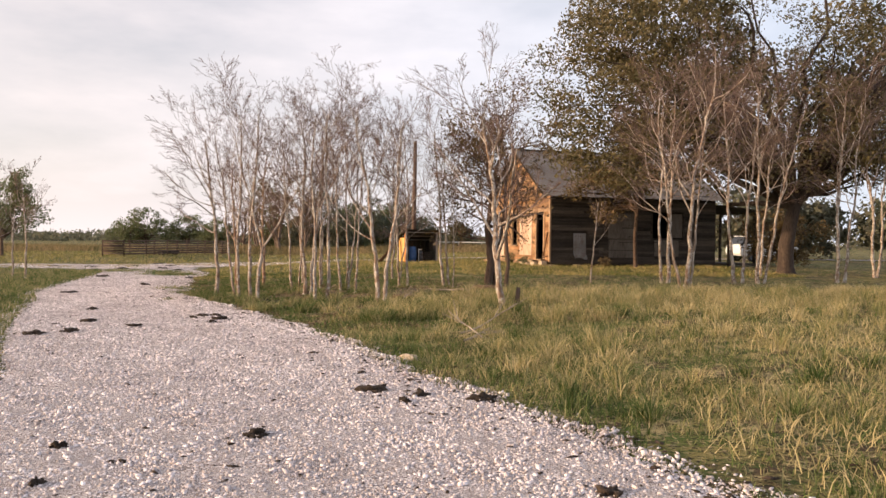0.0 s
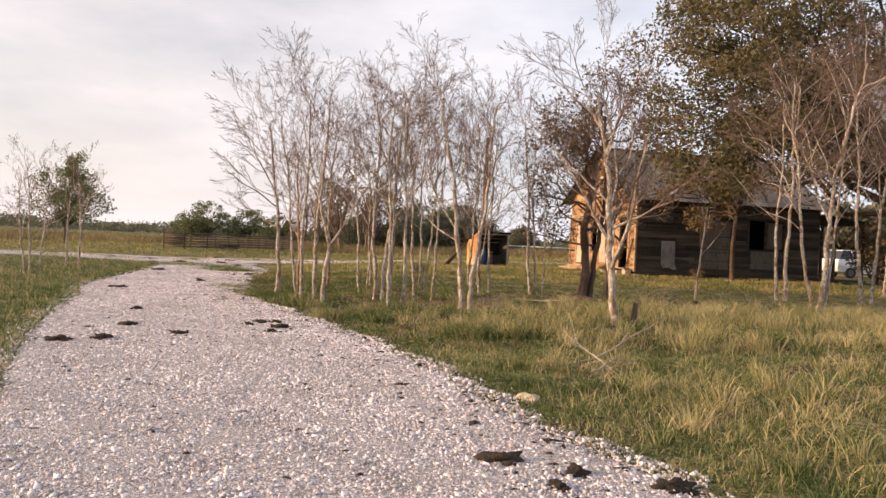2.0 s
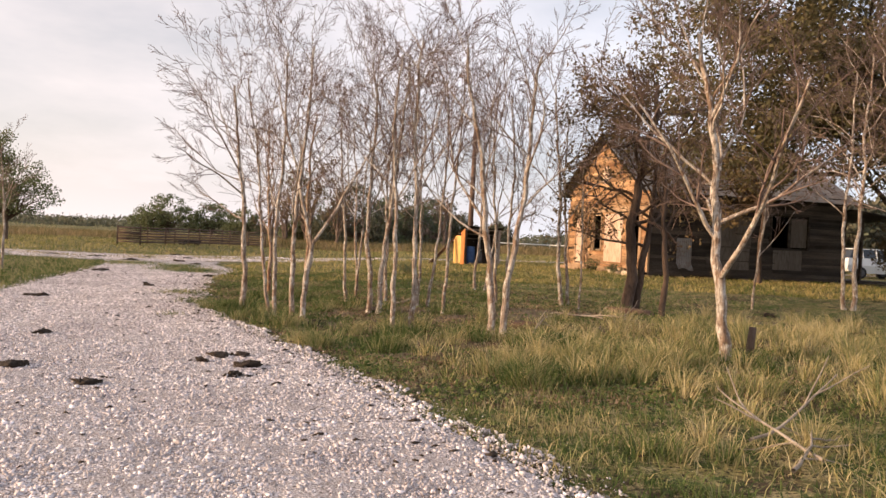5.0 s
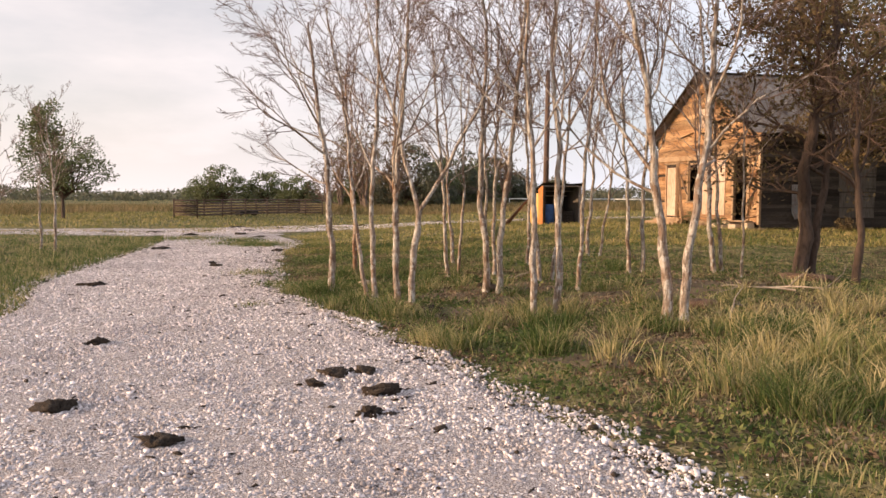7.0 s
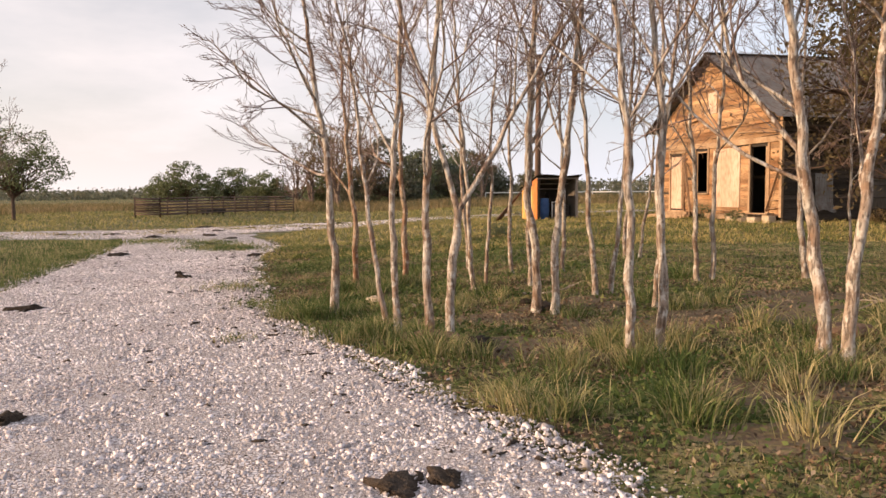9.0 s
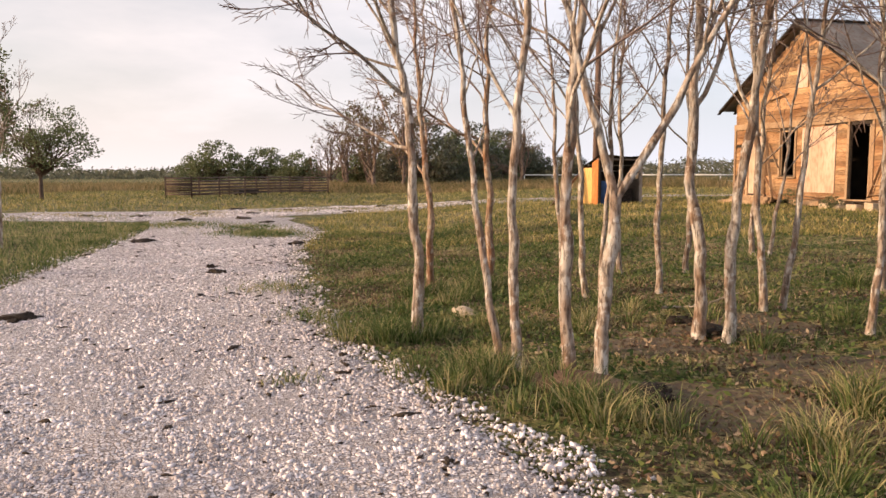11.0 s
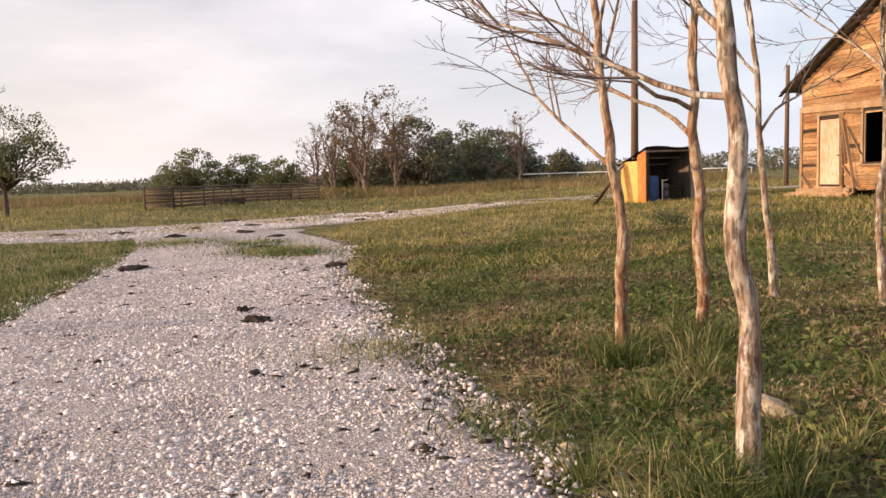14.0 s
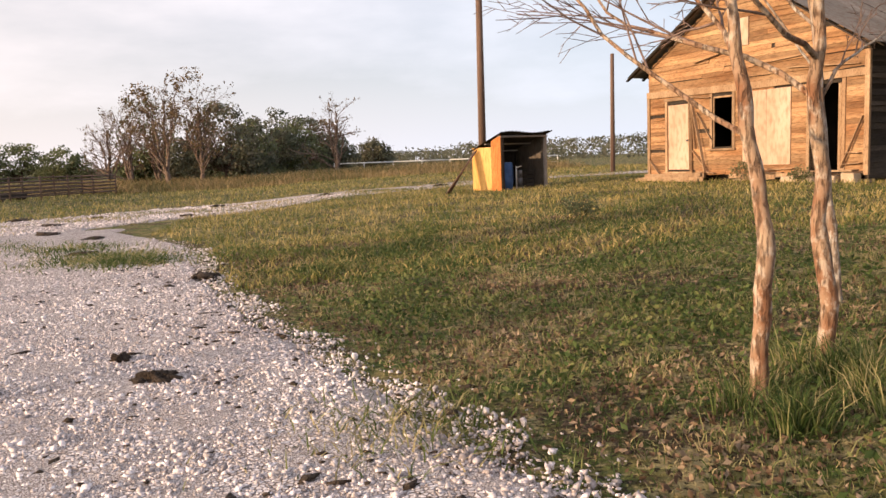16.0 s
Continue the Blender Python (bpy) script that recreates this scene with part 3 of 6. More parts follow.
for i in range(5):
    bm.faces.new((lo[i], lo[(i + 1) % 5], hi[(i + 1) % 5], hi[i]))
front_wall = part("front_wall", bm, M_DARKWOOD_SHADE, house, "boarded front wall with peeling tan siding")
# Side wall: its boards carry the shade in their tone.
bm = bmesh.new()
for a, b, c, d in holed(0.03, DEEP - 0.03, SILL, EAVE, SIDE_HOLES):
    box(WIDE - 0.12, WIDE - 0.04, a, b, c, d, bm=bm)
side_wall = part("side_wall", bm, M_DARKWOOD_SHADE, house, "side wall of grey lapped boards, shade darkened into the colour")
far_wall = part("far_side_wall", box(0.04, 0.12, 0.03, DEEP - 0.03, SILL, 3.9), M_DARKWOOD_SHADE, house)
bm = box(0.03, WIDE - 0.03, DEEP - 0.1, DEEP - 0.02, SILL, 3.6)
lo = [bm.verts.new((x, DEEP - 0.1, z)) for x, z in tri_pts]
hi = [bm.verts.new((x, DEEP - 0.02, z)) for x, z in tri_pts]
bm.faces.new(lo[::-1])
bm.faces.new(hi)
part("back_wall", bm, M_DARKWOOD_SHADE, house)
# Unseen inner floors and cross wall, added near-black so the openings read dark.
part("floor_boards", box(0.13, WIDE - 0.13, 0.13, DEEP - 0.13, SILL - 0.06, SILL), M_DARKWOOD_SHADE, house)
part("attic_floor", box(0.13, WIDE - 0.13, 0.13, DEEP - 0.13, 3.5, 3.56), M_DARKWOOD_SHADE, house)
part("added_backing_wall", box(0.2, WIDE - 0.2, 3.6, 3.7, SILL + 0.004, 3.49), M_DARKWOOD_SHADE, house)


def plank(x0, x1, z, hgt, tilt, bow, parent, mat, side=False, lift=0.0):
    """One lapped board, its lower edge proud, with a slight bow."""
    n = 5
    prof = ((0.0, 0.0), (0.0, hgt), (-0.008, hgt), (-0.032 - lift, 0.0))
    V = []
    for i in range(n):
        s = i / (n - 1)
        x = x0 + (x1 - x0) * s
        dz = tilt * (s - 0.5) * (x1 - x0) + bow * math.sin(s * math.pi)
        for off, zz in prof:
            V.append((x, off + 0.036, z + zz + dz) if not side else (WIDE - 0.036 - off, x, z + zz + dz))
    F = [(i * 4 + k, i * 4 + (k + 1) % 4, i * 4 + 4 + (k + 1) % 4, i * 4 + 4 + k) for i in range(n - 1) for k in range(4)]
    F += [(3, 2, 1, 0), (n * 4 - 4, n * 4 - 3, n * 4 - 2, n * 4 - 1)]
    if side:
        F = [f[::-1] for f in F]
    me = bpy.data.meshes.new("plank")
    me.from_pydata(V, [], F)
    part("plank", me, mat, parent)


def spans(x0, x1, z, hgt, holes):
    cut = sorted((h for h in holes if h[2] < z + hgt * 0.6 and h[3] > z + hgt * 0.4), key=lambda h: h[0])
    out, x = [], x0
    for h in cut:
        out.append((x, h[0]))
        x = h[1]
    out.append((x, x1))
    return [s for s in out if s[1] - s[0] > 0.08]


trimmed = [(h[0] - 0.09, h[1] + 0.09, h[2] - 0.06, h[3] + 0.09) for h in FRONT_HOLES] + [(3.86, 5.5, 0.80, 2.93)]
z = SILL - 0.02
while z < RIDGE_Z - 0.2:
    gable = z > 3.2
    x0, x1 = (0.02, WIDE - 0.02)
    if gable:
        x0 = max(x0, RIDGE_A - (RIDGE_Z - z - 0.17) / 0.585)
        x1 = min(x1, RIDGE_A + (RIDGE_Z - z - 0.17) / 0.64)
    if x1 - x0 > 0.3:
        for a, b in spans(x0, x1, z, 0.15, [] if gable else trimmed):
            pieces = [(a, b)]
            if b - a > 2.2:
                c = a + (b - a) * rnd.uniform(0.3, 0.7)
                pieces = [(a, c - 0.004), (c + 0.004, b)]
            for p0, p1 in pieces:
                if rnd.random() < (0.14 if p1 < 0.9 or z < 0.9 else 0.02):
                    continue
                if rnd.random() < 0.10 and p1 - p0 > 1.0:      # a board with a broken end
                    p0, p1 = (p0 + rnd.uniform(0.1, 0.35), p1) if rnd.random() < 0.5 else (p0, p1 - rnd.uniform(0.1, 0.35))
                worn = rnd.random() < (0.35 if gable else 0.15)
                plank(p0, p1, z + rnd.uniform(-0.006, 0.006), 0.158, rnd.uniform(-0.012, 0.012) * (2 if worn else 0.5), rnd.uniform(-0.03, 0.035) if worn else rnd.uniform(-0.006, 0.006), front_wall, M_SIDING, lift=rnd.uniform(0, 0.03) if worn else 0)
    z += 0.138

side_cuts = [(5.5, 7.45, 1.7, 3.15)]
z = SILL - 0.02
while z < EAVE - 0.3:
    for a, b in spans(0.02, DEEP - 0.02, z, 0.15, side_cuts):
        cuts = [a, b] if b - a < 2.5 else [a, a + (b - a) * rnd.uniform(0.25, 0.45), a + (b - a) * rnd.uniform(0.6, 0.8), b]
        for p0, p1 in zip(cuts, cuts[1:]):
            if rnd.random() < 0.06:
                continue
            plank(p0 + 0.003, p1 - 0.003, z + rnd.uniform(-0.008, 0.008), 0.158, rnd.uniform(-0.01, 0.01), rnd.uniform(-0.012, 0.012), side_wall, M_SIDING_SHADED, side=True, lift=rnd.uniform(0.004, 0.04))
    z += 0.138

# trim, doors and windows of the front
def lining(holes, name):
    x0, x1, z0, z1 = holes
    d = part(name, box(x0 - 0.10, x0, -0.022, 0.10, z0 - 0.05, z1 + 0.1, 0.006), M_TRIM, house)
    part("jamb", box(x1, x1 + 0.10, -0.022, 0.10, z0 - 0.05, z1 + 0.1, 0.006), M_TRIM, d)
    part("head_casing", box(x0 - 0.14, x1 + 0.14, -0.03, 0.10, z1 + 0.102, z1 + 0.19, 0.006), M_TRIM, d)
    part("sill", box(x0 - 0.14, x1 + 0.14, -0.07, 0.10, z0 - 0.11, z0 - 0.052, 0.008), M_TRIM, d)
    return d


door_a = lining(FRONT_HOLES[0], "shut_doorway")
leaf = part("door_leaf", box(0.89, 1.83, 0.02, 0.06, 0.71, 2.76, 0.006), M_WHITE_BOARD, door_a, "chalky white door leaf")
part("door_knob", closed_rod("door_knob", (1.72, -0.03, 1.62), (1.72, 0.03, 1.62), 0.03), M_IRON, door_a)
win = lining(FRONT_HOLES[1], "window_opening")
part("sash_stile", box(2.75, 2.79, 0.03, 0.07, 1.38, 2.88, 0.004), M_TRIM, win)
part("sash_rail", box(2.79, 3.46, 0.03, 0.07, 2.83, 2.88, 0.004), M_TRIM, win)
part("sash_stile", box(3.46, 3.50, 0.03, 0.07, 1.38, 2.88, 0.004), M_TRIM, win)
door_b = lining(FRONT_HOLES[2], "open_doorway")
part("screen_bar", box(6.90, 6.99, -0.01, 0.04, 0.66, 2.86, 0.004), M_TRIM, door_b)
panel = part("pale_panel", box(3.88, 4.70, -0.012, 0.03, 0.82, 2.91, 0.006), M_WHITE_BOARD, house, "smooth chalky white wall panel")
part("panel_sheet", box(4.705, 5.49, -0.012, 0.03, 0.82, 2.91, 0.006), M_WHITE_BOARD, panel)
part("gable_panel", box(3.52, 4.08, -0.03, 0.03, 4.22, 5.0, 0.006), M_WHITE_BOARD, house, "pale boarded-over gable vent")
part("frieze_board", stick((-0.02, -0.03, 3.14), (4.0, -0.03, 3.06), 0.035, 0.20), M_TRIM, house)
part("frieze_board", stick((4.01, -0.03, 3.06), (7.74, -0.03, 3.08), 0.035, 0.19), M_TRIM, house)
part("corner_board", box(-0.03, 0.09, -0.03, 0.05, SILL - 0.05, 3.04, 0.006), M_TRIM, house)
part("corner_board", box(WIDE - 0.10, WIDE + 0.03, -0.04, 0.05, SILL - 0.05, 3.6, 0.006), M_TRIM, house)
part("loose_board", stick((2.02, -0.10, 2.75), (2.62, -0.16, 0.62), 0.11, 0.022), M_TRIM, house)
part("loose_board", stick((1.98, -0.07, 2.72), (2.18, -0.11, 1.35), 0.09, 0.022), M_TRIM, house)
part("loose_board", stick((2.20, -0.07, 2.45), (2.75, -0.06, 1.62), 0.08, 0.022), M_TRIM, house)
part("loose_board", stick((0.12, -0.08, 1.05), (0.62, -0.10, 0.56), 0.09, 0.022), M_TRIM, house)
part("loose_board", stick((7.05, -0.08, 0.72), (7.62, -0.07, 2.0), 0.09, 0.022), M_TRIM, house)
part("hanging_board", stick((2.1, -0.06, 3.95), (3.1, -0.05, 4.1), 0.10, 0.022), M_TRIM, house)
part("porch_sill", stick((-0.05, -0.10, 0.50), (2.55, -0.10, 0.53), 0.10, 0.15), M_TRIM, house)
part("porch_sill", stick((0.3, -0.28, 0.36), (2.4, -0.22, 0.44), 0.12, 0.12), M_TRIM, house)
for k in range(5):
    part("deck_plank", stick((0.05 + 0.09 * (k % 3), -0.16 - k * 0.135, 0.44 - 0.016 * k), (2.5 - 0.13 * ((k * 2) % 5), -0.15 - k * 0.135, 0.45 - 0.02 * k), 0.032, 0.125), M_TRIM, house)
part("deck_fascia", stick((0.02, -0.80, 0.29), (1.75, -0.80, 0.27), 0.17, 0.035), M_TRIM, house)
part("deck_fascia", stick((1.78, -0.79, 0.30), (2.55, -0.72, 0.20), 0.12, 0.03), M_TRIM, house)
for k in range(4):
    part("deck_block", box(0.1 + k * 0.68, 0.34 + k * 0.68, -0.76, -0.5, 0.08, 0.33 - 0.012 * k, 0.02), M_TWINE, house)
for k, (a, z_, w_) in enumerate(((3.55, 0.74, 1.1), (3.6, 0.62, 1.7), (4.75, 0.68, 0.9), (2.2, 0.66, 0.7), (7.1, 1.1, 0.45), (7.08, 0.8, 0.5))):
    part("slipped_board", stick((a, -0.035 - 0.012 * (k % 2), z_), (a + w_, -0.06, z_ - 0.07 + 0.05 * (k % 3)), 0.13, 0.02), M_TRIM, house)
for k in range(9):
    part("lath", stick((0.13, -0.012, 0.95 + k * 0.225), (0.76, -0.012, 0.95 + k * 0.225 + 0.03 * math.sin(k * 2.3)), 0.05, 0.03), M_SIDING, house)
part("fallen_lintel", stick((1.86, -0.05, 2.95), (2.7, -0.05, 2.86), 0.10, 0.03), M_TRIM, house)
part("loose_board", stick((1.88, -0.06, 2.9), (1.95, -0.09, 0.7), 0.10, 0.022), M_TRIM, house)
part("loose_board", stick((2.0, -0.05, 1.3), (2.7, -0.09, 0.58), 0.08, 0.022), M_TRIM, house)
part("hanging_board", stick((5.4, -0.06, 3.42), (7.5, -0.05, 3.28), 0.09, 0.022), M_TRIM, house)
part("hanging_board", stick((4.3, -0.06, 3.62), (5.9, -0.05, 3.7), 0.08, 0.022), M_TRIM, house)
part("floor_beam", stick((3.45, -0.02, 0.51), (6.0, -0.02, 0.53), 0.14, 0.12), M_TRIM, house)
part("side_beam", stick((WIDE - 0.06, 0.05, 0.50), (WIDE - 0.06, DEEP, 0.50), 0.12, 0.14), M_SIDING_SHADED, house)
for a, w_, h_ in ((0.02, 0.35, 0.40), (1.3, 0.3, 0.36), (3.5, 0.4, 0.42), (5.2, 0.35, 0.42), (7.4, 0.3, 0.40)):
    part("pier", box(a, a + w_, 0.02, 0.36, 0.15, h_ + 0.02, 0.02), M_TWINE, house)
for k in range(6):
    part("pier", box(WIDE - 0.4, WIDE - 0.08, 1.4 + k * 1.5, 1.7 + k * 1.5, 0.2, 0.425, 0.02), M_TWINE, house)
# Near-black sheets set back behind the piers stand for the shade under the floor.
part("crawl_shade_sheet", box(0.2, WIDE - 0.45, 0.5, 0.58, 0.1, 0.51), M_DARKWOOD_SHADE, house)
part("crawl_shade_sheet", box(WIDE - 0.55, WIDE - 0.48, 0.5, DEEP - 0.1, 0.1, 0.51), M_DARKWOOD_SHADE, house)
# patches on the shaded side
tin = bmesh.new()
rows_ = []
for i in range(29):
    y = 1.22 + i * 0.024
    rows_.append([tin.verts.new((WIDE + 0.03 + 0.012 * math.sin(i * 1.57) + (0.10 if j == 0 else 0.03 if j == 1 else 0), y + (0.08 if j == 0 else 0), zz + (0.05 * math.sin(i * 0.2) if j == 0 else 0))) for j, zz in enumerate((0.72, 0.95, 1.95))])
for i in range(28):
    for j in range(2):
        tin.faces.new((rows_[i][j], rows_[i + 1][j], rows_[i + 1][j + 1], rows_[i][j + 1]))
part("tin_patch", tin, M_TIN, house, "corrugated tin sheet with curled pale foot")
part("plywood_patch", box(WIDE + 0.003, WIDE + 0.022, 3.1, 4.62, 1.72, 2.95, 0.003), M_PLY, house)
part("plywood_patch", box(WIDE + 0.003, WIDE + 0.022, 3.15, 4.58, 0.78, 1.70, 0.003), M_PLY, house)
part("plywood_patch", box(WIDE + 0.003, WIDE + 0.022, 5.7, 7.1, 0.85, 1.66, 0.003), M_PLY, house)
side_win = part("side_window_casing", box(WIDE - 0.10, WIDE + 0.02, 5.50, 5.60, 1.70, 3.10, 0.006), M_SIDING_SHADED, house)
part("jamb", box(WIDE - 0.10, WIDE + 0.02, 7.35, 7.45, 1.70, 3.10, 0.006), M_SIDING_SHADED, side_win)
part("mullion", box(WIDE - 0.10, WIDE + 0.01, 6.43, 6.53, 1.75, 3.05, 0.006), M_SIDING_SHADED, side_win)
part("head_casing", box(WIDE - 0.10, WIDE + 0.03, 5.46, 7.49, 3.10, 3.19, 0.006), M_SIDING_SHADED, side_win)
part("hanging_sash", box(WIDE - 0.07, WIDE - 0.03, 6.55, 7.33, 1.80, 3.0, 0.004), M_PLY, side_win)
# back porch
part("porch_floor", box(WIDE - 3.2, WIDE - 0.05, DEEP, DEEP + 2.6, SILL - 0.16, SILL - 0.06), M_SIDING_SHADED, house)
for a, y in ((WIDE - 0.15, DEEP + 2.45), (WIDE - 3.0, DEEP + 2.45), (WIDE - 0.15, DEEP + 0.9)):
    part("porch_post", box(a - 0.06, a + 0.06, y - 0.06, y + 0.06, 0.2, 3.25, 0.008), M_SIDING_SHADED, house)
part("porch_roof", stick((WIDE - 1.6, DEEP - 0.02, 3.5), (WIDE - 1.6, DEEP + 3.0, 3.18), 3.9, 0.06), M_DARKWOOD_SHADE, house)

# roof: corrugated sheets on rafters
OVER_F, OVER_B = 0.42, 0.3


def roof_side(a_low, sign, parent):
    sheets = 15
    span = (DEEP + OVER_F + OVER_B) / sheets
    z_low = roof_z(a_low)
    for k in range(sheets):
        y0 = -OVER_F + k * span
        n = 25
        V = []
        dz, dl = rnd.uniform(0, 0.012), rnd.uniform(-0.05, 0.04)
        for i in range(n):
            y = y0 + (span + 0.05) * i / (n - 1)
            w = 0.011 * math.sin(i / (n - 1) * 2 * math.pi * 8)
            for s in (0, 0.5, 1.0):
                a = a_low + sign * dl * (1 - s) + (RIDGE_A - a_low) * s
                V.append((a, y, z_low + (RIDGE_Z - z_low) * s + 0.045 + w + dz - 0.025 * math.sin(s * math.pi)))
        F = [(i * 3 + s, i * 3 + s + 3, i * 3 + s + 4, i * 3 + s + 1) for i in range(n - 1) for s in (0, 1)]
        if sign < 0:
            F = [f[::-1] for f in F]
        me = bpy.data.meshes.new("roof_sheet")
        me.from_pydata(V, [], F)
        part("roof_sheet", me, M_TIN, parent)


roof = part("roof", stick((RIDGE_A, -OVER_F, RIDGE_Z + 0.005), (RIDGE_A, DEEP + OVER_B, RIDGE_Z + 0.005), 0.05, 0.10), M_DARKWOOD_SHADE, house, "sagging grey corrugated tin roof")
roof_side(-0.58, 1, roof)
roof_side(WIDE + 0.28, -1, roof)
part("ridge_cap", stick((RIDGE_A, -OVER_F - 0.02, RIDGE_Z + 0.075), (RIDGE_A, DEEP + OVER_B, RIDGE_Z + 0.075), 0.26, 0.02), M_TIN, roof)
for y in (-OVER_F + 0.04, DEEP + OVER_B - 0.04):
    part("barge_board", stick((-0.58, y, roof_z(-0.58) - 0.05), (RIDGE_A - 0.03, y, RIDGE_Z - 0.07), 0.12, 0.035), M_DARKWOOD_SHADE, roof)
    part("barge_board", stick((WIDE + 0.28, y, roof_z(WIDE + 0.28) - 0.05), (RIDGE_A + 0.03, y, RIDGE_Z - 0.07), 0.12, 0.035), M_DARKWOOD_SHADE, roof)
for k in range(14):
    y = 0.25 + k * 0.68
    part("rafter", stick((-0.52, y, roof_z(-0.52) - 0.06), (RIDGE_A - 0.05, y, RIDGE_Z - 0.09), 0.10, 0.045, 0), M_DARKWOOD_SHADE, roof)
    part("rafter", stick((WIDE + 0.22, y, roof_z(WIDE + 0.22) - 0.06), (RIDGE_A + 0.05, y, RIDGE_Z - 0.09), 0.10, 0.045, 0), M_DARKWOOD_SHADE, roof)

# steps of loose blocks before the open door
def on_house(a, b, z=0.0, rz=0.0):
    p = HOUSE @ Vector((a, b, 0))
    return pose(p.x, p.y, hz(p.x, p.y) + z, 0, 0, rz - 73.4)


for a, b, zz, sx, sy, sz, r in ((5.95, -0.55, 0, 0.45, 0.32, 0.17, 4), (6.5, -0.62, 0, 0.5, 0.3, 0.13, -6), (7.05, -0.5, 0, 0.4, 0.32, 0.18, 8), (7.45, -0.25, 0, 0.38, 0.3, 0.24, -4), (6.2, -0.2, 0, 0.5, 0.34, 0.26, 3)):
    bm = box(-sx / 2, sx / 2, -sy / 2, sy / 2, -0.05, sz, 0.025)
    for v in bm.verts:
        v.co += Vector((noise.noise(v.co * 3 + Vector((a, 0, 0))), noise.noise(v.co * 3 + Vector((0, a, 0))), noise.noise(v.co * 3 + Vector((0, 0, a))))) * 0.03
    me = bpy.data.meshes.new("step_block")
    bm.to_mesh(me)
    bm.free()
    thing("step_block", "pale broken concrete block laid as a doorstep", "block", on_house(a, b, zz, r), "blocks before the door", mesh=me, mat=M_TWINE)
bm = stick((0, 0, 0), (1.75, 0, 0.02), 0.26, 0.045)
me = bpy.data.meshes.new("step_plank")
bm.to_mesh(me)
bm.free()
thing("step_plank", "weathered pale plank lying on the step blocks", "plank", on_house(5.85, -0.3, 0.285), mesh=me, mat=M_TRIM)

# boards fallen from the porch
for k, (a, b_, length, r, t) in enumerate(((0.2, -0.55, 1.9, 4, 0.03), (0.5, -0.75, 1.5, -7, 0.05), (1.2, -0.45, 1.3, 10, 0.10), (2.0, -0.7, 1.1, -14, 0.03), (1.6, -0.95, 1.6, 3, 0.02), (4.3, -0.5, 1.0, 8, 0.03), (-0.2, -0.35, 0.7, 25, 0.06))):
    bm = stick((0, 0, 0.02), (length, 0, 0.02 + t), 0.03, 0.13)
    me = bpy.data.meshes.new("fallen_board")
    bm.to_mesh(me)
    bm.free()
    thing("fallen_board", "weathered tan board fallen before the house wall", "board", on_house(a, b_, 0.015 + 0.04 * (k % 3), r), "fallen boards", mesh=me, mat=M_TRIM)

# ---- the small open shed ----
SHED = pose(-2.06, 45.25, 0, 0, 0, 19)
shed = thing("shed", "small open-fronted shed with yellowed side and rusty tin sheet", "shed", SHED)
SW, SD, SB, SF, SK = 1.86, 1.75, 0.06, 2.06, 1.55
part("side_panel", box(-0.02, 0.02, 0.55, SD, SB, SK + 0.12, 0.004), M_YELLOW, shed, "sun-bleached yellow panel")
bm = bmesh.new()
rows_ = [[bm.verts.new((-0.03 + 0.012 * math.sin(i * 1.57), 0.02 + i * 0.02, zz)) for zz in (SB, SF - 0.03 - i * 0.006)] for i in range(28)]
for i in range(27):
    bm.faces.new((rows_[i][0], rows_[i][1], rows_[i + 1][1], rows_[i + 1][0]))
part("rust_sheet", bm, M_RUST, shed, "orange rusted corrugated sheet")
# Back and right boards are darkened in colour for the shade inside the shed.
for i in range(7):
    x = 0.02 + i * (SW - 0.04) / 7
    part("back_board", box(x, x + (SW - 0.04) / 7 - 0.012, SD - 0.03, SD, SB, SK - 0.01, 0.003), M_DARKWOOD_SHADE, shed)
for i in range(7):
    y = 0.10 + i * (SD - 0.14) / 7
    part("side_board", box(SW - 0.03, SW, y, y + (SD - 0.14) / 7 - 0.01, SB, SF - 0.06 - 0.27 * (y / SD), 0.003), M_PLY, shed)
for x in (0.05, SW - 0.06):
    part("post", box(x - 0.05, x + 0.05, 0.0, 0.09, SB - 0.08, SF - 0.06, 0.006), M_DARKWOOD_SHADE if x < 1 else M_GREYBOARD, shed)
for x in (0.07, SW - 0.09):
    part("post", box(x - 0.045, x + 0.045, SD - 0.13, SD - 0.04, SB - 0.08, SK - 0.02, 0.006), M_DARKWOOD_SHADE, shed)
part("lintel", stick((-0.02, 0.03, SF - 0.08), (SW + 0.02, 0.03, SF - 0.08), 0.09, 0.05), M_GREYBOARD, shed)
part("inner_shelf", box(0.9, SW - 0.06, SD - 0.42, SD - 0.05, 0.95, 0.985, 0.004), M_DARKWOOD_SHADE, shed)
bm = bmesh.new()
rows_ = [[bm.verts.new((-0.12 + i * 0.0358, y, SF + (SK - SF) * (y / SD) + 0.02 + 0.012 * math.sin(i * 1.57) + 0.03 * math.sin(i * 0.13))) for y in (-0.16, 0.8, SD + 0.12)] for i in range(60)]
for i in range(59):
    for j in range(2):
        bm.faces.new((rows_[i][j], rows_[i + 1][j], rows_[i + 1][j + 1], rows_[i][j + 1]))
part("roof_sheet", bm, M_DARKWOOD_SHADE, shed, "dark ragged corrugated roof sheet")
for y in (0.1, 0.9, SD - 0.1):
    part("purlin", stick((-0.05, y, SF + (SK - SF) * (y / SD) - 0.03), (SW + 0.05, y, SF + (SK - SF) * (y / SD) - 0.03), 0.06, 0.05), M_GREYBOARD, shed)


def in_shed(x, y):
    p = SHED @ Vector((x, y, 0))
    return p.x, p.y, hz(p.x, p.y)


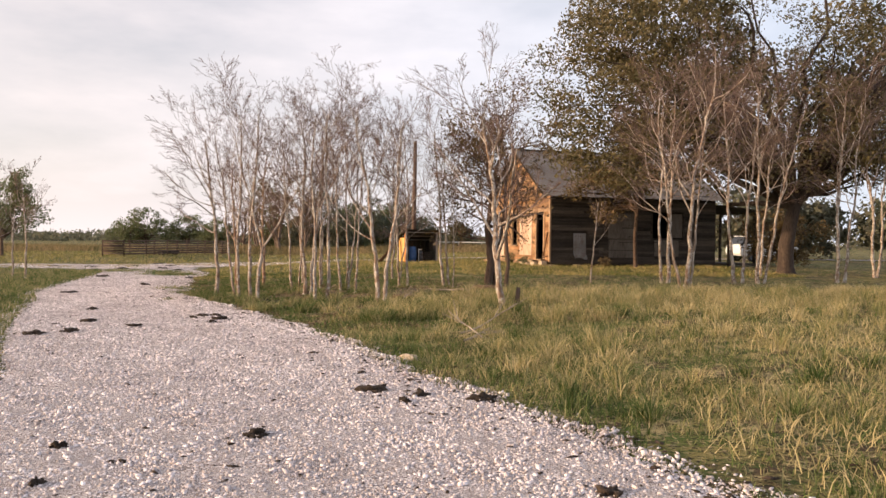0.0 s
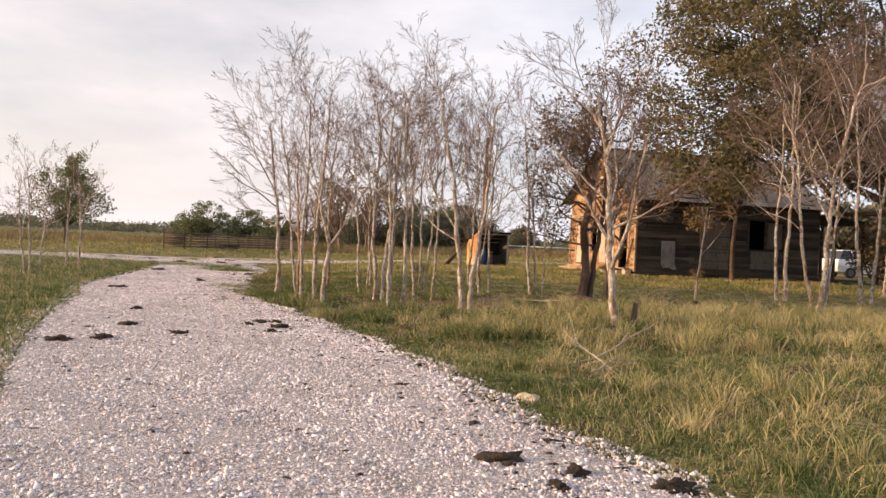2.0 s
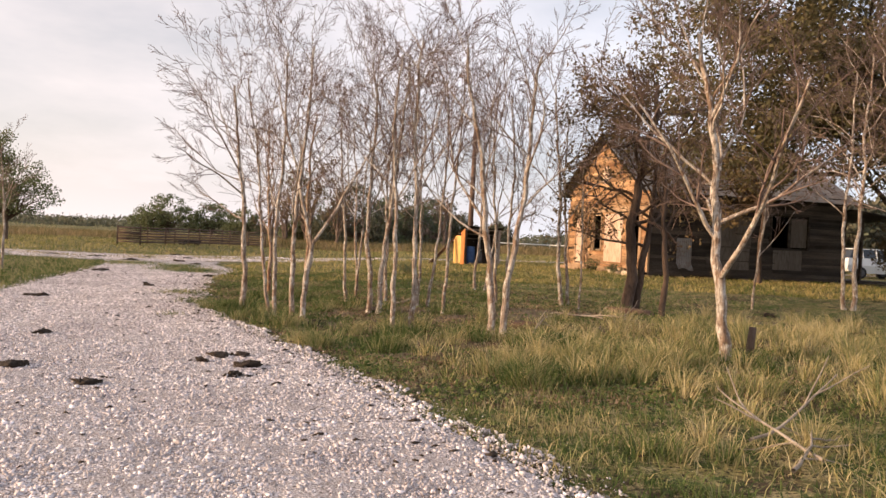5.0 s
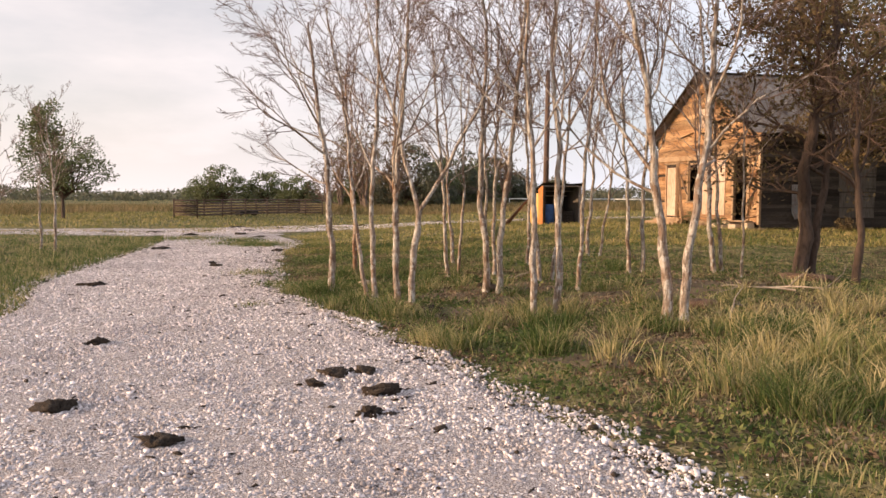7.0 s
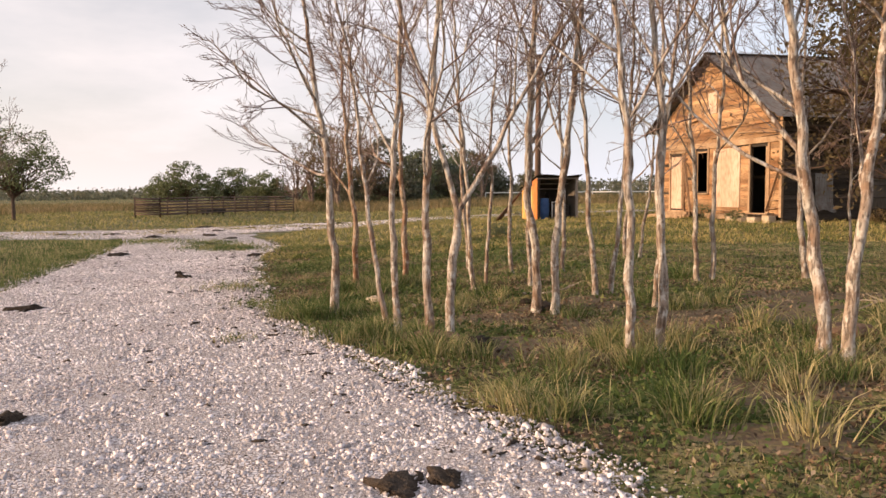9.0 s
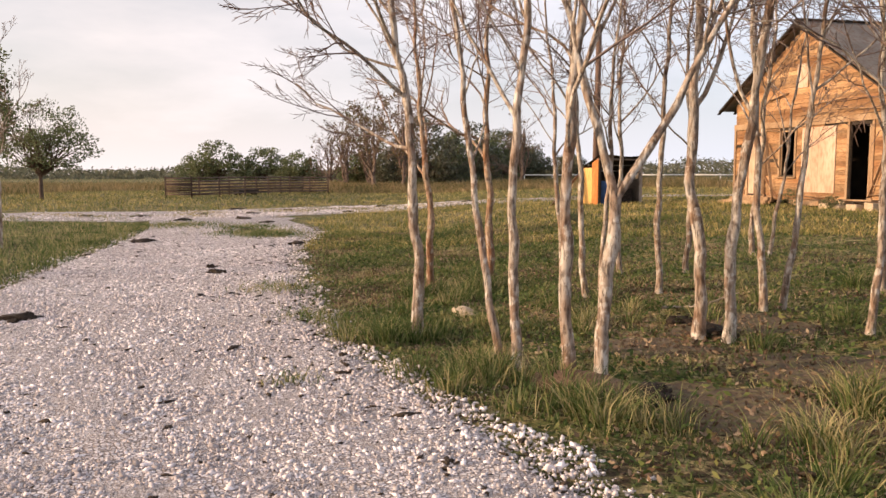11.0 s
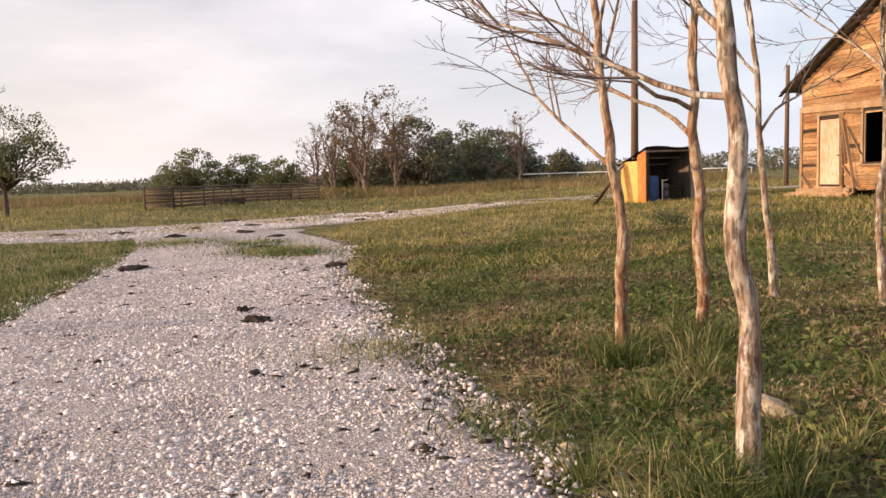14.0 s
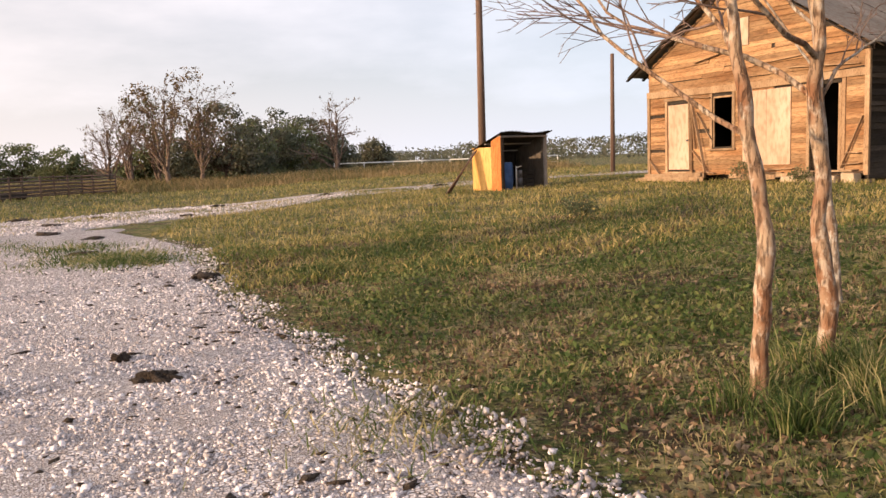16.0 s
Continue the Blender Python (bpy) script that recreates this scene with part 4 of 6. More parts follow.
for k in range(6):
    bx, by, bz = in_shed(-1.62 + 0.07 * k, 0.95 + 0.07 * k)
    tx, ty, _ = in_shed(-0.12 + 0.01 * k, 1.30 + 0.06 * k)
    dx, dy = tx - bx, ty - by
    tilt_len = math.hypot(dx, dy)
    me = bpy.data.meshes.new("leaning_pole")
    bm = closed_rod("p", (0, 0, 0.0), (dx, dy, 1.42 - 0.02 * k), 0.03, 8, 0.8)
    bm.to_mesh(me)
    bm.free()
    thing("leaning_pole", "weathered dark pole leaning against the shed wall", "pole", pose(bx, by, bz - 0.02), "poles against the shed", mesh=me, mat=M_POLE)
bx, by, bz = in_shed(0.38, 0.42)
drum = thing("drum", "blue plastic drum standing in the shed", "drum", pose(bx, by, bz))
prof = ((0.0, 0.24), (0.03, 0.27), (0.25, 0.285), (0.28, 0.295), (0.31, 0.285), (0.6, 0.285), (0.63, 0.295), (0.66, 0.285), (0.86, 0.27), (0.9, 0.24))
part("body", tube_mesh("body", [(np.array([(0, 0, p[0]) for p in prof]), np.array([p[1] for p in prof]))], 24), M_BLUE, drum)
part("lid", closed_rod("lid", (0, 0, 0.87), (0, 0, 0.905), 0.25, 24), M_BLUE, drum)
bx, by, bz = in_shed(0.95, 0.35)
pump = thing("water_pump", "small dark pump with pale pipe on the ground", "pump", pose(bx, by, bz))
part("base", box(-0.16, 0.16, -0.12, 0.12, -0.02, 0.06, 0.01), M_IRON, pump)
part("housing", closed_rod("h", (0, 0, 0.06), (0, 0, 0.36), 0.11, 16, 0.85), M_IRON, pump)
part("motor", closed_rod("m", (0, 0, 0.36), (0, 0, 0.62), 0.085, 16), M_IRON, pump)
part("pipe", closed_rod("q", (-0.15, -0.1, 0.0), (-0.15, -0.1, 0.75), 0.025, 10), M_WHITE_PIPE, pump)
part("pipe", closed_rod("q", (-0.15, -0.1, 0.70), (0.05, -0.02, 0.74), 0.02, 10), M_WHITE_PIPE, pump)
bx, by, bz = in_shed(1.42, 0.8)
crate = thing("crate", "dark wooden crate inside the shed", "crate", pose(bx, by, bz, 0, 0, 12))
for k in range(4):
    part("slat", box(-0.3, 0.3, -0.25, -0.23, 0.02 + k * 0.14, 0.14 + k * 0.14, 0.003), M_DARKWOOD_SHADE, crate)
    part("slat", box(-0.3, 0.3, 0.23, 0.25, 0.02 + k * 0.14, 0.14 + k * 0.14, 0.003), M_DARKWOOD_SHADE, crate)
for x in (-0.28, 0.28):
    part("end_panel", box(x - 0.02, x + 0.02, -0.228, 0.228, 0.0, 0.56, 0.004), M_DARKWOOD_SHADE, crate)

# ---- poles and fences ----
for x, y, top, r in ((-1.85, 48.6, 7.7, 0.15), (7.15, 57.5, 6.2, 0.125)):
    b = hz(x, y)
    pl = thing("utility_pole", "tall dark brown wooden utility pole" if top > 7 else "shorter reddish-brown wooden utility pole", "utility pole", pose(x, y, b, 0, 0.5, 0))
    part("shaft", closed_rod("s", (0, 0, -0.2), (0, 0, top - b), r, 14, 0.72), M_POLE, pl)
    part("ground_wire", closed_rod("g", (-r * 0.95, 0, 0), (-r * 0.74, 0, top - b - 0.2), 0.012, 6), M_GREYBOARD, pl)

pen = thing("livestock_pen", "rusty brown pipe-rail livestock pen standing in grass", "pen", pose(0, 0, 0))
PEN = [(-25.3, 61.8), (-20.1, 76.4), (-33, 82), (-39, 67)]


def rails(p, q, n_panels, rails_n, top, closed=True):
    for k in range(n_panels):
        a = [p[i] + (q[i] - p[i]) * k / n_panels for i in (0, 1)]
        b = [p[i] + (q[i] - p[i]) * (k + 1) / n_panels for i in (0, 1)]
        za, zb = hz(*a), hz(*b)
        part("post", closed_rod("p", (a[0], a[1], za - 0.2), (a[0], a[1], za + top + 0.06), 0.055, 8), M_RAIL, pen)
        for j in range(rails_n):
            zz = 0.22 + (top - 0.26) * j / (rails_n - 1)
            part("rail", closed_rod("r", (a[0], a[1], za + zz), (b[0], b[1], zb + zz), 0.04, 6), M_RAIL, pen)
    part("post", closed_rod("p", (q[0], q[1], hz(*q) - 0.2), (q[0], q[1], hz(*q) + top + 0.06), 0.06, 8), M_RAIL, pen)


rails(PEN[0], PEN[1], 6, 6, 1.3)
rails(PEN[1], (-22.4, 77.3), 1, 6, 1.3)
rails(PEN[0], (-27.2, 62.3), 1, 8, 1.25)
rails((-27.2, 62.3), (-22.4, 77.3), 5, 6, 1.3)
px, py = -24.3, 69.0
trough = thing("feed_trough", "low dark feed trough beside the pen", "trough", pose(px, py, hz(px, py), 0, 0, 70))
part("basin", box(-1.1, 1.1, -0.28, 0.28, 0.14, 0.42, 0.03), M_DARKWOOD_SHADE, trough)
for x in (-0.9, 0.9):
    part("skid", box(x - 0.06, x + 0.06, -0.3, 0.3, -0.02, 0.138, 0.01), M_DARKWOOD_SHADE, trough)

wf = thing("rail_fence", "long white pipe fence along the far field", "fence", pose(0, 0, 0))
fx = np.linspace(-4, 20, 9)
for k, x in enumerate(fx):
    y = 100 + 0.05 * (x + 4)
    part("post", closed_rod("p", (x, y, hz(x, y) - 0.2), (x, y, 1.42), 0.045, 6), M_WHITE_PIPE, wf)
for a, b in zip(fx[::2], fx[2::2]):
    for zz in (1.36, 0.72):
        part("rail", closed_rod("r", (a, 100 + 0.05 * (a + 4), zz), (b, 100 + 0.05 * (b + 4), zz), 0.06 if zz > 1 else 0.035, 6), M_WHITE_PIPE, wf)

# ---- white car parked behind the house ----
cx, cy = 21.8, 53.2
car = thing("car", "white estate car parked on grass behind the house", "car", pose(cx, cy, hz(cx, cy), 0, 0, 12))
sec = [(-2.25, 0.55, 0.95), (-2.15, 0.4, 1.15), (-1.0, 0.3, 1.18), (0.9, 0.3, 1.12), (2.1, 0.4, 0.98), (2.28, 0.5, 0.75)]
bm = bmesh.new()
rings = []
for x, z0, z1 in sec:
    rings.append([bm.verts.new((x, y * w, z)) for y, z, w in ((-0.88, z0, 0.96), (-0.9, (z0 + z1) / 2, 1), (-0.86, z1, 0.95), (0.86, z1, 0.95), (0.9, (z0 + z1) / 2, 1), (0.88, z0, 0.96))])
for r0, r1 in zip(rings, rings[1:]):
    for i in range(6):
        bm.faces.new((r0[i], r1[i], r1[(i + 1) % 6], r0[(i + 1) % 6]))
bm.faces.new(rings[0])
bm.faces.new(rings[-1][::-1])
bmesh.ops.recalc_face_normals(bm, faces=bm.faces)
part("body", bm, M_CAR, car)
bm = bmesh.new()
lo = [bm.verts.new(p) for p in ((-2.1, -0.8, 1.15), (1.1, -0.8, 1.12), (1.1, 0.8, 1.12), (-2.1, 0.8, 1.15))]
hi = [bm.verts.new(p) for p in ((-1.75, -0.62, 1.66), (0.35, -0.62, 1.66), (0.35, 0.62, 1.66), (-1.75, 0.62, 1.66))]
for i in range(4):
    bm.faces.new((lo[i], lo[(i + 1) % 4], hi[(i + 1) % 4], hi[i]))
part("windows", bm, M_GLASS, car, "dark tinted glass")
part("roof_panel", box(-1.8, 0.4, -0.64, 0.64, 1.655, 1.72, 0.025), M_CAR, car)
for x in (-1.2, -0.3):
    for s in (-1, 1):
        part("pillar", stick((x, s * 0.81, 1.15), (x + 0.02, s * 0.635, 1.67), 0.07, 0.03), M_CAR, car)
for x in (-1.4, 1.4):
    for s in (-0.86, 0.86):
        wh = part("wheel", closed_rod("w", (x, s - 0.1, 0.32), (x, s + 0.1, 0.32), 0.33, 20), M_TYRE, car)
        part("rim", closed_rod("w", (x, s - 0.11, 0.32), (x, s + 0.11, 0.32), 0.2, 14), M_IRON, wh)


# ---- trees ----
GROWTH, GIRTH = 0.745, 0.73

def bend(rng, p, d, length, r0, r1, n, wob, lift):
    """A crooked line from p along d: its points and radii."""
    pts, v = [np.array(p, dtype=float)], np.array(d, dtype=float)
    v /= np.linalg.norm(v)
    for _ in range(n):
        v = v + rng.normal(0, wob, 3) + np.array((0, 0, lift))
        v /= np.linalg.norm(v)
        pts.append(pts[-1] + v * length / n)
    return np.array(pts), np.linspace(r0, r1, n + 1)


def crook(pts, rad, seed, amp):
    """The same line in finer steps, swaying and knotted as a grown stem is."""
    k, m = len(pts), 3 * len(pts) - 2
    s_ = np.linspace(0, k - 1, m)
    fine_pts = np.stack([np.interp(s_, np.arange(k), pts[:, i]) for i in range(3)], -1)
    fine_rad = np.interp(s_, np.arange(k), rad)
    run = np.linalg.norm(pts[-1] - pts[0]) * np.linspace(0, 1, m)
    fade = ease(0.0, 0.7, run)
    for i in (0, 1):
        ph = seed * (1.7 + i) + i * 2.1
        fine_pts[:, i] += amp * fade * (np.sin(run * (1.3 + 0.9 * math.sin(ph) ** 2) + ph) + 0.5 * np.sin(run * (3.2 + math.cos(ph)) + 2.3 * ph) + 0.38 * np.sin(run * 7.7 + ph * 3.1) + 0.2 * np.sin(run * 15 + ph))
    fine_rad = fine_rad * (1 + 0.07 * np.sin(run * 7.0 + seed) * fade + 0.06 * np.sin(run * 17 + 2.0 * seed) * fade)
    return fine_pts, fine_rad


def aside(rng, d, angle):
    """A direction at that angle from d, turned by chance about it."""
    d = d / np.linalg.norm(d)
    a = np.cross(d, (0.31, 0.77, 0.55))
    a /= np.linalg.norm(a)
    b = np.cross(d, a)
    t = rng.uniform(0, 2 * np.pi)
    return d * np.cos(angle) + (a * np.cos(t) + b * np.sin(t)) * np.sin(angle)


def spread(rng, line, out, level, last, counts, ratio, angles, lift, wob, start, pull):
    pts, rad = line
    seg = np.linalg.norm(pts[-1] - pts[0])
    n = counts[level]
    for k in range(n):
        s = start + (1 - start) * (k + rng.uniform(0.1, 0.9)) / n
        f = s * (len(pts) - 1)
        i = min(int(f), len(pts) - 2)
        p = pts[i] + (pts[i + 1] - pts[i]) * (f - i)
        r = rad[i] + (rad[i + 1] - rad[i]) * (f - i)
        d = aside(rng, pts[i + 1] - pts[i], rng.uniform(*angles[level])) + pull * (1.0 if level == 0 else 0.35)
        length = seg * ratio[level] * rng.uniform(0.65, 1.15) * (1.1 - 0.45 * s)
        r0 = max(r * (rng.uniform(0.36, 0.6) if level == 0 else rng.uniform(0.5, 0.75)), 0.0034)
        child = bend(rng, p, d, length, r0, max(r0 * 0.35, 0.0022), (9, 4, 2, 1)[level], wob * (1.35, 1.15, 1.0, 1.0)[level], lift[level] * (0.75, 0.8, 1.0, 1.0)[level])
        out[level + 1].append(child)
        if level < last:
            spread(rng, child, out, level + 1, last, counts, ratio, angles, lift, wob, 0.25, pull)


def bare_tree(x, y, stems, seed, fork=0.35, counts=(8, 6, 5, 3), ratio=(0.5, 0.52, 0.5, 0.5), pull=(0, 0, 0), label="bare pale-barked tree with fine upright twigs", name="bare_tree",
              bark=None, twig=None, lift=(0.05, 0.05, 0.03, 0.02), wob=0.11, angles=((0.45, 0.9), (0.4, 0.9), (0.35, 0.9), (0.3, 0.9)), last=3, category="tree", crown_leaf=None):
    """stems: rows of offset x, y, lean x, y per metre, length and radius."""
    rng = np.random.default_rng(seed)
    z = hz(x, y)
    tree = thing(name, label, category, pose(x, y, z), "bare trees" if name == "bare_tree" else "")
    out = [[], [], [], [], []]
    for ox, oy, lx, ly, length, r, *more in stems:
        z0, tip = (more + [0.0, 0.3])[:2] if more else (-0.15, 0.3)
        length, r = length * GROWTH, r * GIRTH
        foot = (ox, oy, z0) if z0 <= 0 else stub
        pts, rad = bend(rng, foot, (lx, ly, 1.0), length + (0.15 if z0 <= 0 else 0), r, r * tip, 14, wob * 0.62, 0.045)
        pts[1:] += rng.normal(0, r * 0.14, (len(pts) - 1, 3))
        along = np.array((lx, ly, 1.0)) / np.linalg.norm((lx, ly, 1.0))
        aim = pts[0] + along * (np.linspace(0, 1, len(pts)) * (length + (0.15 if z0 <= 0 else 0)))[:, None]
        pts = aim + (pts - aim) * 0.35
        pts, rad = crook(pts, rad, seed + len(out[0]), 0.014 + r * 0.26)
        if z0 <= 0:
            rad[0], rad[1], rad[2] = r * 1.55, r * 1.3, r * 1.08
        out[0].append((pts, rad))
        if tip > 0.7:
            stub = pts[-1] - (pts[-1] - pts[-2]) * 0.6
            continue
        spread(rng, (pts, rad), out, 0, last, counts, ratio, angles, lift, wob, fork, np.array(pull, dtype=float))
    for line in out[0]:
        part("trunk", tube_mesh("trunk", [line], 10), bark or M_BARK_PALE, tree)
    for line in out[1]:
        part("limb", tube_mesh("limb", [line], 6), bark or M_BARK_PALE, tree)
    vv, ff = [], []
    base = 0
    for lines, sides in ((out[2], 4), (out[3] + out[4], 3)):
        if lines:
            v, f = tubes(lines, sides)
            vv.append(v)
            ff.append(f + base)
            base += len(v)
    tagged(part("twig_crown", mesh_np("twig_crown", np.concatenate(vv), ff), twig or M_TWIG, tree), kind="stuff")
    if crown_leaf:
        tips = np.array([l[0][-1] for l in out[2] + out[3]])
        pick = tips[rng.integers(0, len(tips), crown_leaf[1])]
        tagged(part("foliage", leaf_mesh("foliage", pick + rng.normal(0, 0.10, pick.shape), crown_leaf[2], rng), crown_leaf[0], tree), kind="stuff")
    return tree


def leaf_mesh(name, centres, size, rng):
    """Small pointed leaves at the centres, each a folded diamond."""
    n = len(centres)
    a = rng.normal(0, 1, (n, 3))
    a /= np.linalg.norm(a, axis=1, keepdims=True)
    b = np.cross(a, rng.normal(0, 1, (n, 3)))
    b /= np.linalg.norm(b, axis=1, keepdims=True)
    c = np.cross(a, b)
    s = size * rng.uniform(0.6, 1.3, (n, 1))
    v = np.stack((centres - a * s, centres + b * s * 0.5 + c * s * 0.15, centres + a * s, centres - b * s * 0.5 + c * s * 0.15), 1).reshape(-1, 3)
    i = np.arange(n)[:, None] * 4
    return mesh_np(name, v, [np.concatenate((i + np.array((0, 1, 2)), i + np.array((0, 2, 3))))])


def clumps(rng, lobes, n, leaves, size):
    """Clump centres in the outer parts of the lobes, and leaves round them."""
    vol = np.array([l[3] * l[4] * l[5] for l in lobes])
    vol = vol ** 0.62
    which = rng.choice(len(lobes), n, p=vol / vol.sum())
    L = np.array(lobes)[which]
    d = rng.normal(0, 1, (n, 3))
    d /= np.linalg.norm(d, axis=1, keepdims=True)
    cen = L[:, :3] + d * L[:, 3:6] * rng.uniform(0.45, 1.0, (n, 1)) ** 0.6
    big = np.repeat(cen, leaves, 0)
    spreadr = np.repeat(rng.uniform(0.6, 1.3, n), leaves)[:, None] * size
    off = rng.normal(0, 1, big.shape)
    off *= (rng.uniform(0.2, 1, (len(big), 1)) ** 0.5) / np.linalg.norm(off, axis=1, keepdims=True)
    return cen, big + off * spreadr * np.array((1.2, 1.2, 0.75))


def leafy_tree(x, y, trunk_h, r, lobes, n, leaves, clump, leaf, seed, label, mat=None, bark=None, name="tree", lean=(0, 0), every=3):
    """A trunk, limbs that reach into the crown, and a crown of leaf clumps with gaps; lobes: x, y, z and radii from the tree's foot."""
    rng = np.random.default_rng(seed)
    z = hz(x, y)
    tree = thing(name, label, "tree", pose(x, y, z))
    pts, rad = bend(rng, (0, 0, -0.2), (lean[0], lean[1], 1), trunk_h + 0.2, r, r * 0.7, 8, 0.04, 0.02)
    rad[0] = r * 1.4
    part("trunk", tube_mesh("trunk", [(pts, rad)], 12), bark or M_BARK_DARK, tree)
    cen, pos = clumps(rng, lobes, n, leaves, clump)
    limbs, twigs = [], []
    top = pts[-1]
    for k in range(0, n, every):
        c = cen[k]
        t = np.linspace(0, 1, 9)[:, None]
        mid = top * 0.45 + c * 0.55 + np.array((0, 0, 0.12 * np.linalg.norm(c - top))) + rng.normal(0, 0.08 * np.linalg.norm(c - top), 3)
        line = (1 - t) ** 2 * (top - np.array((0, 0, 0.25 * trunk_h * rng.uniform(0, 1)))) + 2 * t * (1 - t) * mid + t ** 2 * c
        line[1:-1] += rng.normal(0, 0.03 * np.linalg.norm(c - top), (7, 3))
        rr = r * rng.uniform(0.22, 0.5)
        limbs.append((line, np.linspace(rr, rr * 0.15, 9)))
        for _ in range(3):
            i = rng.integers(3, 8)
            twigs.append(bend(rng, line[i], aside(rng, line[i + 1] - line[i - 1], 0.8), clump * 2.2, rr * 0.2, rr * 0.05, 4, 0.2, 0.02))
    for line in limbs:
        part("limb", tube_mesh("limb", [line], 6), bark or M_BARK_DARK, tree)
    tagged(part("twig_crown", tube_mesh("twig_crown", twigs, 4), bark or M_BARK_DARK, tree), kind="stuff")
    tagged(part("crown", leaf_mesh("crown", pos, leaf, rng), mat or M_LEAF_OAK, tree), kind="stuff")
    return tree


S = lambda *rows: rows
LONE = (0, 0)
# the row along the drive
bare_tree(-6.33, 21.87, S((0, 0, -0.04, 0.0, 6.0, 0.082)), 11, fork=0.40, counts=(11, 6, 6, 4), ratio=(0.58, 0.5, 0.5, 0.5), pull=(-0.6, -0.05, -0.02), label="bare leaning tree with scarred pale trunk and sweeping limbs")
bare_tree(-5.46, 20.70, S((-0.05, 0.06, -0.16, 0.05, 6.0, 0.050), (0.07, -0.05, -0.03, 0.02, 6.4, 0.062)), 12, fork=0.38)
bare_tree(-4.90, 20.27, S((-0.11, 0.08, -0.07, 0.03, 6.6, 0.072), (0.10, -0.08, 0.03, 0.0, 1.65, 0.072, 0, 0.85), (0.14, -0.08, -0.30, 0.12, 5.2, 0.048, 1.32), (0.14, -0.08, 0.62, 0.05, 5.0, 0.046, 1.30)), 13, fork=0.30)
bare_tree(-6.48, 24.50, S((0, 0, 0.0, 0, 5.4, 0.075)), 14, bark=M_BARK_RED, fork=0.36, pull=(-0.35, 0, 0))
bare_tree(-5.72, 24.95, S((0, 0, 0.0, 0, 5.8, 0.08)), 15, bark=M_BARK_RED, fork=0.34, ratio=(0.62, 0.52, 0.5, 0.5), pull=(-0.5, 0, 0))
bare_tree(-4.68, 26.15, S((0, 0, -0.07, 0, 5.6, 0.058)), 16, fork=0.36)
bare_tree(-4.57, 23.70, S((0, 0, -0.05, 0.02, 6.0, 0.055), (0.16, 0.12, 0.04, 0.05, 5.5, 0.045)), 17, fork=0.4)
bare_tree(-3.94, 25.50, S((0, 0, -0.03, 0, 5.4, 0.055)), 18, fork=0.4)
bare_tree(-3.70, 21.40, S((-0.09, 0.1, -0.04, 0, 6.4, 0.078), (0.10, -0.1, 0.04, 0, 6.6, 0.072)), 19, fork=0.4)
bare_tree(-3.73, 23.75, S((0, 0, 0.02, 0, 6.0, 0.055)), 20, fork=0.4)
bare_tree(-3.10, 19.08, S((0, 0, -0.06, 0.0, 6.0, 0.064)), 21, fork=0.45)
bare_tree(-2.82, 19.20, S((0, 0, 0.015, 0.0, 6.3, 0.066)), 22, fork=0.42)
bare_tree(-2.95, 22.45, S((0, 0, -0.04, 0, 6.2, 0.055), (0.2, 0.1, 0.06, 0, 5.8, 0.05)), 23, fork=0.38)
bare_tree(-3.10, 25.25, S((0, 0, 0.02, 0, 5.8, 0.055)), 40, fork=0.4)
bare_tree(-2.40, 21.40, S((0, 0, 0.03, 0, 6.0, 0.05)), 24, fork=0.42)
bare_tree(-1.75, 26.90, S((0, 0, 0.03, 0, 5.6, 0.06), (0.25, 0, 0.12, 0, 5.0, 0.045)), 25, fork=0.34)
bare_tree(-1.30, 23.60, S((0, 0, -0.07, 0, 6.0, 0.055), (0.22, 0.03, 0.02, 0, 6.0, 0.055)), 26, fork=0.38)
bare_tree(-1.48, 18.72, S((-0.08, 0.02, -0.05, 0.02, 6.1, 0.088), (0.09, -0.02, 0.03, 0.0, 5.9, 0.08)), 27, fork=0.30, counts=(9, 6, 6, 3), label="bare twin-stemmed tree with bright pale bark")
bare_tree(0.05, 23.05, S((0, 0, -0.05, 0, 6.2, 0.065), (0.14, 0.05, -0.10, 0, 5.6, 0.05)), 28, fork=0.36)
bare_tree(0.30, 22.40, S((0, 0, 0.02, 0, 4.4, 0.03)), 29, fork=0.4, counts=(6, 4, 4, 2))
bare_tree(1.75, 21.60, S((0, 0, -0.02, 0, 4.2, 0.09)), 30, fork=0.42, counts=(7, 5, 5, 3), bark=M_BARK_DARK, twig=M_TWIG_DARK, label="small brown-barked tree with tangled twigs")
bare_tree(1.25, 16.42, S((0, 0, -0.04, 0.01, 5.6, 0.105)), 31, fork=0.24, counts=(13, 7, 7, 4), ratio=(0.62, 0.5, 0.48, 0.5), angles=((0.5, 0.95), (0.35, 0.8), (0.35, 0.9), (0.3, 0.9)), label="bare tree with broad fan of bright pale limbs")
bare_tree(4.80, 25.30, S((0, 0, 0.0, 0, 3.6, 0.045)), 32, fork=0.42, counts=(6, 4, 5, 2))
bare_tree(6.68, 21.45, S((0, 0, 0.03, 0, 7.92, 0.091), (-0.12, 0.1, -0.12, 0, 7.39, 0.065), (0.1, 0, 0.16, 0, 7.13, 0.052)), 33, counts=(10, 7, 6, 3), fork=0.36)
bare_tree(7.55, 26.15, S((0, 0, 0.02, 0, 8.45, 0.085), (-0.15, 0.1, -0.14, 0, 7.92, 0.072)), 34, counts=(10, 7, 6, 3), fork=0.36)
bare_tree(10.0, 26.70, S((0, 0, -0.07, 0, 8.71, 0.085), (0.3, 0.1, 0.03, 0, 8.98, 0.078)), 35, counts=(10, 7, 6, 3), fork=0.36)
